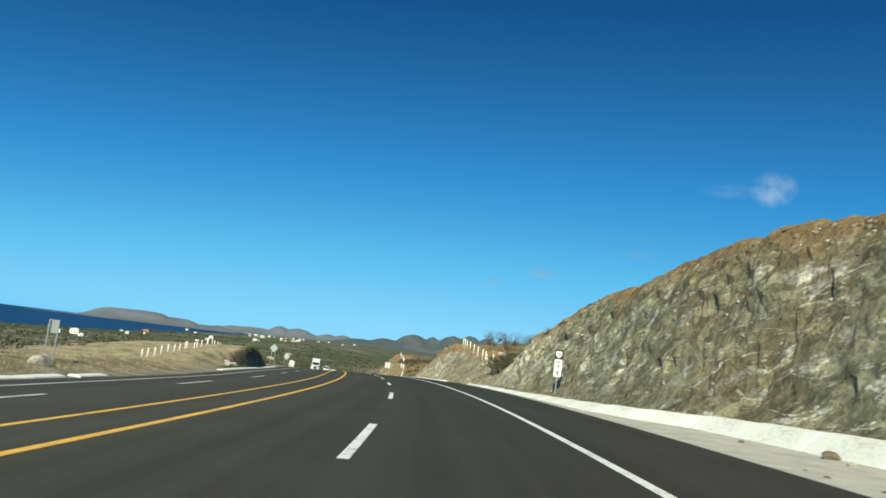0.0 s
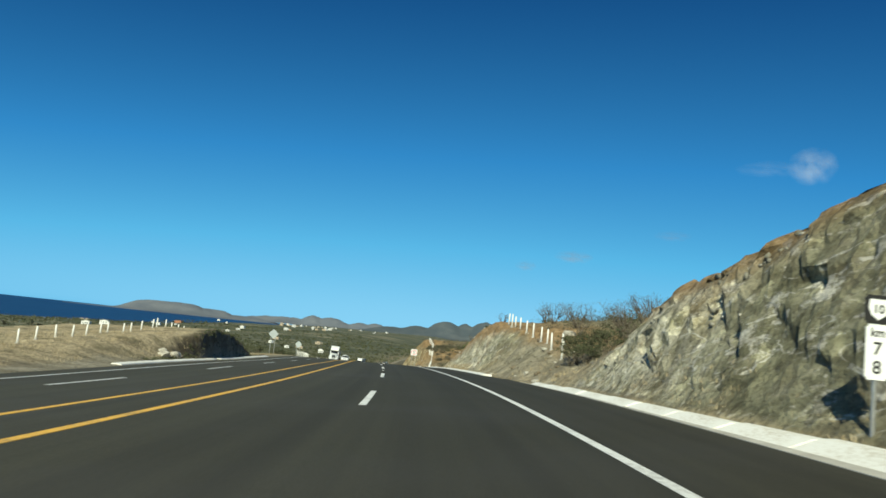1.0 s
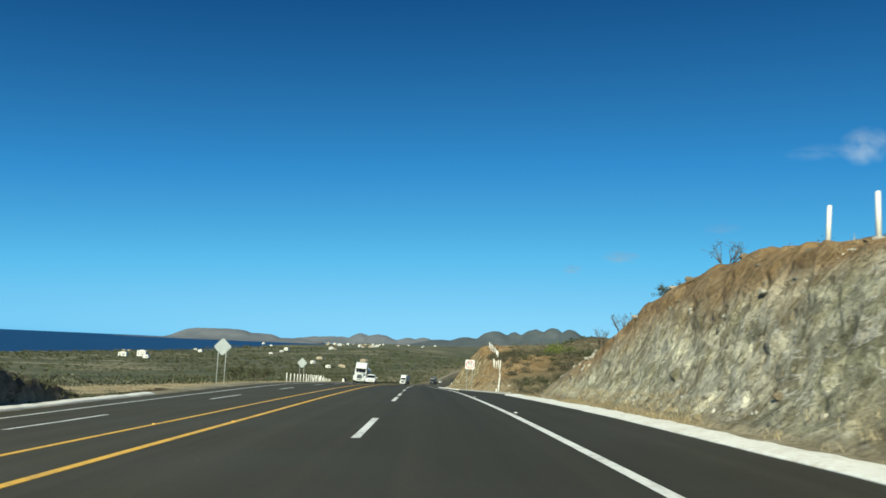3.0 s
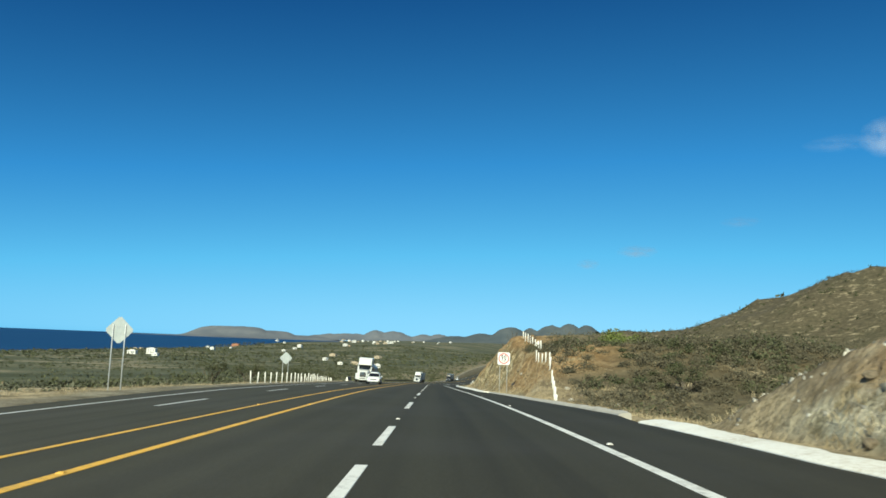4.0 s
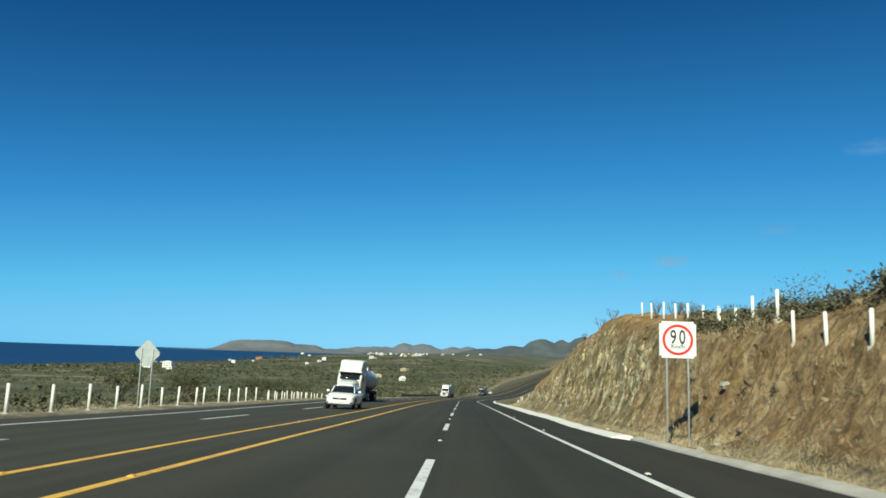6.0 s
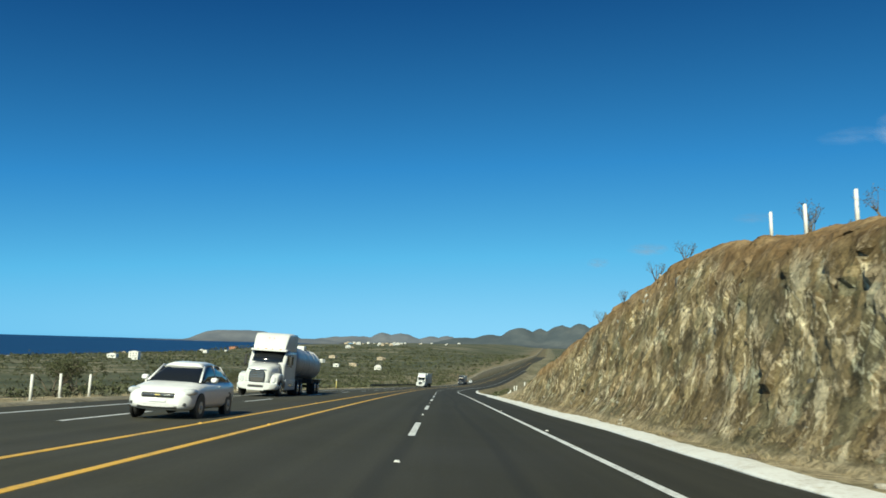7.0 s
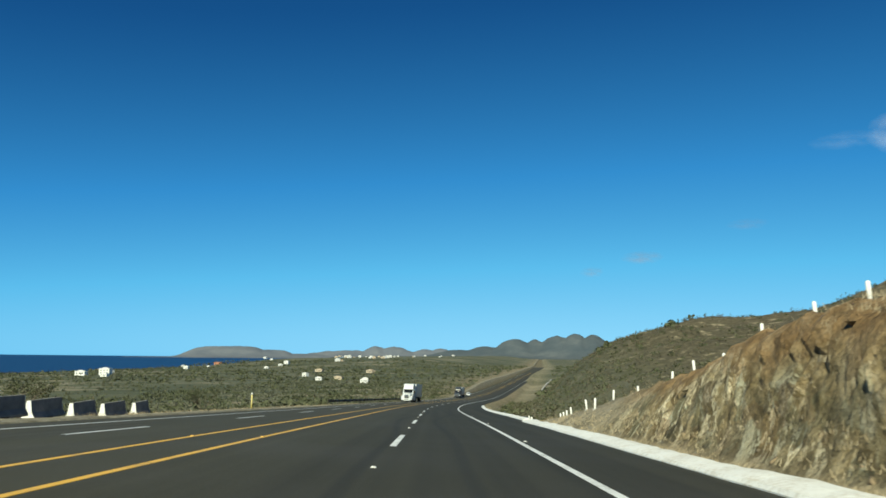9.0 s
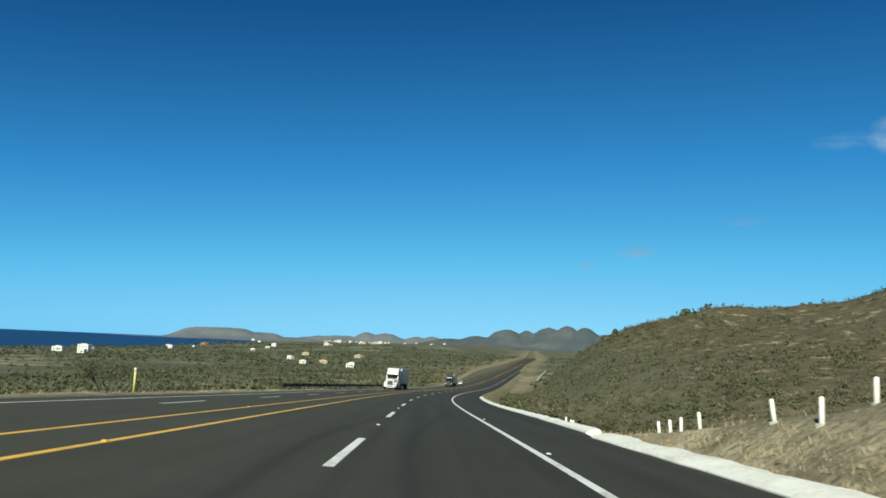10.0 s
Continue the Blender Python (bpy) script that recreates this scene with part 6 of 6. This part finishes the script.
# ---- broken rock standing proud of the cut faces ----
def rubble(name, n, s0, s1, t0, t1, size, mat, label, seed, tall=1.0, run_most=1.1):
    g = np.random.default_rng(seed)
    cube = np.array([[-1, -1, -1], [1, -1, -1], [1, 1, -1], [-1, 1, -1], [-1, -1, 1], [1, -1, 1], [1, 1, 1], [-1, 1, 1]], float)
    s = g.uniform(s0, s1, n)
    H = np.interp(s, CUT_S, CUT_H) - ASPH_R * np.interp(s, S, RB)
    run = np.interp(s, RUN_S, RUN)
    t = g.uniform(t0, t1, n)
    lat = np.interp(s, TOE_S, TOE_L) + np.maximum(H, .3) * run * t
    ok = (H > 0.8) & (run < run_most)
    s, lat = s[ok], lat[ok]
    P = on_land(s, lat)
    m = len(P)
    k = size * g.uniform(0.35, 1.0, m) ** 1.6
    B = cube[None] * (1 + g.normal(0, 0.28, (m, 8, 3))) * (k[:, None] * g.uniform(0.5, 1.2, (m, 3)) * np.array([0.6, 1.0, tall]))[:, None, :]
    a, b = g.normal(0, 0.5, m), g.normal(0, 0.35, m)
    ca_, sa_, cb, sb = np.cos(a), np.sin(a), np.cos(b), np.sin(b)
    X, Y, Z = B[..., 0], B[..., 1], B[..., 2]
    X, Y = X * ca_[:, None] - Y * sa_[:, None], X * sa_[:, None] + Y * ca_[:, None]
    X, Z = X * cb[:, None] - Z * sb[:, None], X * sb[:, None] + Z * cb[:, None]
    V = np.stack([X, Y, Z], -1) + P[:, None, :] + np.array([0.10, 0, -0.06])
    F = np.array([[0, 3, 2, 1], [4, 5, 6, 7], [0, 1, 5, 4], [1, 2, 6, 5], [2, 3, 7, 6], [3, 0, 4, 7]])
    me = bpy.data.meshes.new(name)
    q = (F[None] + 8 * np.arange(m)[:, None, None]).reshape(-1, 4)
    me.vertices.add(8 * m)
    me.vertices.foreach_set("co", V.reshape(-1).astype(np.float32))
    me.loops.add(q.size)
    me.loops.foreach_set("vertex_index", q.reshape(-1).astype(np.int32))
    me.polygons.add(len(q))
    me.polygons.foreach_set("loop_start", np.arange(0, q.size, 4, dtype=np.int32))
    me.materials.append(mat)
    me.update(calc_edges=True)
    return tagged(new(name, me), label, "rock", kind="stuff")


RUB_GREY = simple("grey_broken_rock", (0.17, 0.16, 0.12), (0.34, 0.32, 0.26), 1.2, 0.95, bumps=0.6, dist=0.03, island=True)
RUB_PALE = simple("pale_vein_rock", (0.42, 0.39, 0.32), (0.66, 0.63, 0.55), 1.6, 0.95, bumps=0.7, dist=0.05, island=True)
RUB_TAN = simple("tan_broken_rock", (0.17, 0.125, 0.07), (0.38, 0.29, 0.18), 1.2, 0.95, bumps=0.6, dist=0.03, island=True)
rubble("rock_ledges", 2600, -20, 58, 0.06, 0.85, 0.15, RUB_GREY, "grey-green broken rock on the cut face", 301, 0.6)
rubble("rock_ledges", 2000, -20, 58, 0.08, 0.9, 0.12, RUB_PALE, "pale quartz-veined rock on the cut face", 303, 0.45)
rubble("rock_ledges", 500, -20, 58, 0.74, 0.95, 0.15, RUB_TAN, "ochre broken rock along the crest", 305, 0.6)
rubble("rock_ledges", 600, 84, 112, 0.05, 0.7, 0.14, RUB_GREY, "grey broken rock on the pale cut", 307, 0.9)
rubble("rock_ledges", 800, 84, 112, 0.05, 0.66, 0.13, RUB_PALE, "pale quartz-veined rock on the cut face", 309, 1.1)
rubble("rock_ledges", 900, 158, 232, 0.02, 0.5, 0.09, RUB_TAN, "tan slabs of upright bedded rock on the cut face", 311, 2.0)
rubble("rock_ledges", 60, 168, 216, 0.05, 0.85, 0.08, RUB_PALE, "pale upright slabs on the brown cut face", 313, 2.6)
rubble("rock_ledges", 200, 175, 216, 0.05, 0.8, 0.13, RUB_GREY, "grey upright slabs on the brown cut face", 315, 1.8)

rubble("loose_rubble", 1600, 56, 92, -0.05, 0.9, 0.075, RUB_PALE, "pale loose rubble scattered on the stony bank", 317, 0.6, 3)
rubble("loose_rubble", 1600, 56, 92, -0.05, 1.2, 0.09, RUB_GREY, "grey loose rubble scattered on the stony bank", 319, 0.6, 3)
rubble("loose_rubble", 700, 232, 252, 0.1, 1.5, 0.11, RUB_TAN, "tan loose rubble on the end of the brown cut", 321, 0.7, 3)
rubble("loose_rubble", 420, 134, 164, 0.25, 2.2, 0.3, RUB_TAN, "tan rock outcrops among the scrub behind the posts", 323, 0.7, 99)


# ---- houses on the plain ----
def house(w, d, h, mat, label, storeys=1):
    t = thing("house", pose(0, 0, -80), label, "house", "coastal houses")
    wall = part("wall", box(-w / 2, w / 2, -d / 2, d / 2, -1.0, h), mat, t)
    part("roof", join(box(-w / 2 - 0.2, w / 2 + 0.2, -d / 2 - 0.2, d / 2 + 0.2, h, h + 0.35), box(-w / 4, w / 4, -d / 4, d / 4, h + 0.35, h + 1.1)), mat, t)
    for k in range(storeys):
        for x in (-w * 0.3, 0, w * 0.3):
            part("window", box(x - 0.7, x + 0.7, -d / 2 - 0.02, -d / 2 + 0.15, 1.0 + 3 * k, 2.3 + 3 * k), WINDOW_DARK, t, "dark window")
    part("door", box(w * 0.14 - 0.5, w * 0.14 + 0.5, -d / 2 - 0.02, -d / 2 + 0.1, -0.2, 2.1), WINDOW_DARK, t, "dark doorway")
    return t


H_WHITE = house(10, 8, 3.6, PLASTER, "small white flat-roofed house in scrub")
H_TALL = house(12, 10, 6.8, PLASTER, "white two-storey house near the shore", 2)
H_TAN = house(13, 8, 3.4, PLASTER_TAN, "low tan house among the scrub")
H_RED = house(20, 12, 9.0, PLASTER_RED, "terracotta villa on the rise above the shore", 3)


def settle(master, spots):
    for x, y, k in spots:
        x, y = x * U, y * U
        copy_thing(master, pose(x, y, land_z(x, y) + 0.6, 0, 0, random.uniform(-35, 35)) @ Matrix.Diagonal((k, k, k, 1)))


g = np.random.default_rng(5)
town = [(float(-575 + g.uniform(10, 330)), float(g.uniform(1050, 2300)), float(g.uniform(.35, .7))) for i in range(46)]
settle(H_WHITE, [(-405, 797, .9), (-418, 860, .8), (-150, 631, .4), (-115, 597, .45), (-120, 620, .35), (-360, 758, .6)] + town[:18])
settle(H_TALL, [(-396, 818, .8), (-192, 738, .35)] + town[18:30])
settle(H_TAN, [(-143, 650, .4), (-169, 849, .6), (-149, 669, .4), (-230, 900, .6)] + town[30:44])
settle(H_RED, [(-520, 1330, .7), (-500, 1420, .5)])
for master in (H_WHITE, H_TALL, H_TAN, H_RED):
    for o in list(master.children_recursive) + [master]:
        bpy.data.objects.remove(o)

# ---- surf along the shore ----
sf = np.arange(300, 2600, 12.0)
wob = 8 * fbm(sf / 90, 0 * sf, 0, 71, 3)
xs = shore_x(sf) * U + wob
wid = np.clip(14 * (fbm(sf / 60, 0 * sf, 0, 73, 3) + 0.25), 0.0, 12)
SF = np.stack([np.stack([xs - wid + 4, sf * U, np.full_like(sf, SEA_Z + 0.25)], -1), np.stack([xs + 6, sf * U, np.full_like(sf, SEA_Z + 0.3)], -1)], 1)
tagged(new("surf", grid_mesh("surf", SF, LIME, False)), "white line of surf along the beach", "surf", kind="structure")


# ---- small clouds far off ----
def cloud(az, el, w, h, dens, seed, tone=(0.80, 0.78, 0.76)):
    r = 4600.0
    a, e = radians(az), radians(el)
    d = Vector((-math.sin(a) * math.cos(e), math.cos(a) * math.cos(e), math.sin(e)))
    m, n, l, bs = material("cloud_vapour", 1.0, 0, 0)
    tc = n.new("ShaderNodeTexCoord").outputs["Object"]
    ln = n.new("ShaderNodeVectorMath")
    ln.operation = "LENGTH"
    l.new(tc, ln.inputs[0])
    fall = n.new("ShaderNodeMapRange")
    fall.inputs["From Min"].default_value, fall.inputs["From Max"].default_value = 1.0, 0.1
    l.new(ln.outputs["Value"], fall.inputs["Value"])
    ns = noise_tex(n, l, 1.3 + 0.13 * seed, 3, 0.5, vec=tc, distort=0.15)
    al = maths(n, l, "MULTIPLY", fall.outputs[0], maths(n, l, "SUBTRACT", maths(n, l, "MULTIPLY", ns, 3.2), 0.7))
    al = ramp(n, l, al, [(0.12, (0, 0, 0)), (0.95, (dens, dens, dens))])
    bs.inputs["Base Color"].default_value = (*tone, 1)
    l.new(al, bs.inputs["Alpha"])
    A, B = np.meshgrid(np.linspace(-1, 1, 15), np.linspace(-1, 1, 15))
    C = 0.12 * (1 - A ** 2 - B ** 2)
    ob = new("backdrop_cloud", grid_mesh("backdrop_cloud", np.stack([A, B, C], -1), m, True))
    eye = Vector((-12, 110, -2))
    ob.matrix_world = look(eye + d * r, eye + d * r * 2) @ pose(0, 0, 0, 0, 180, 0) @ Matrix.Diagonal((w, h, 60, 1))
    ob.visible_shadow = False
    tagged(ob, "small white wisp of cloud in clear blue sky", "cloud", "clouds", "structure")


cloud(-23.6, 14.37, 150, 125, 0.2, 1)
cloud(-20.8, 14.2, 210, 60, 0.045, 5)
cloud(-7.2, 7.0, 140, 46, 0.28, 2, (0.26, 0.20, 0.19))
cloud(-3.6, 6.0, 80, 38, 0.22, 3, (0.24, 0.2, 0.2))
cloud(-14.4, 9.1, 130, 40, 0.12, 4, (0.26, 0.20, 0.19))

# ---- pale concrete drain wall beyond the bend ----
ds = np.arange(545, 806, 6.0)
dl = np.interp(ds, [545, 709, 806], [19.0, 21.1, 23.5])
dp = on_land(ds, dl)
dz = np.array([0, 0, 1.0])
DW = np.stack([dp - 0.4 * dz + (-0.5, 0, 0), dp + 0.8 * dz + (-0.4, 0, 0), dp + 0.8 * dz + (0.5, 0, 0), dp - 0.4 * dz + (0.6, 0, 0)], 1)
tagged(new("drain_wall", grid_mesh("drain_wall", DW, GREY_CONC, False)), "pale concrete drain wall running down the far slope", "wall", kind="structure")
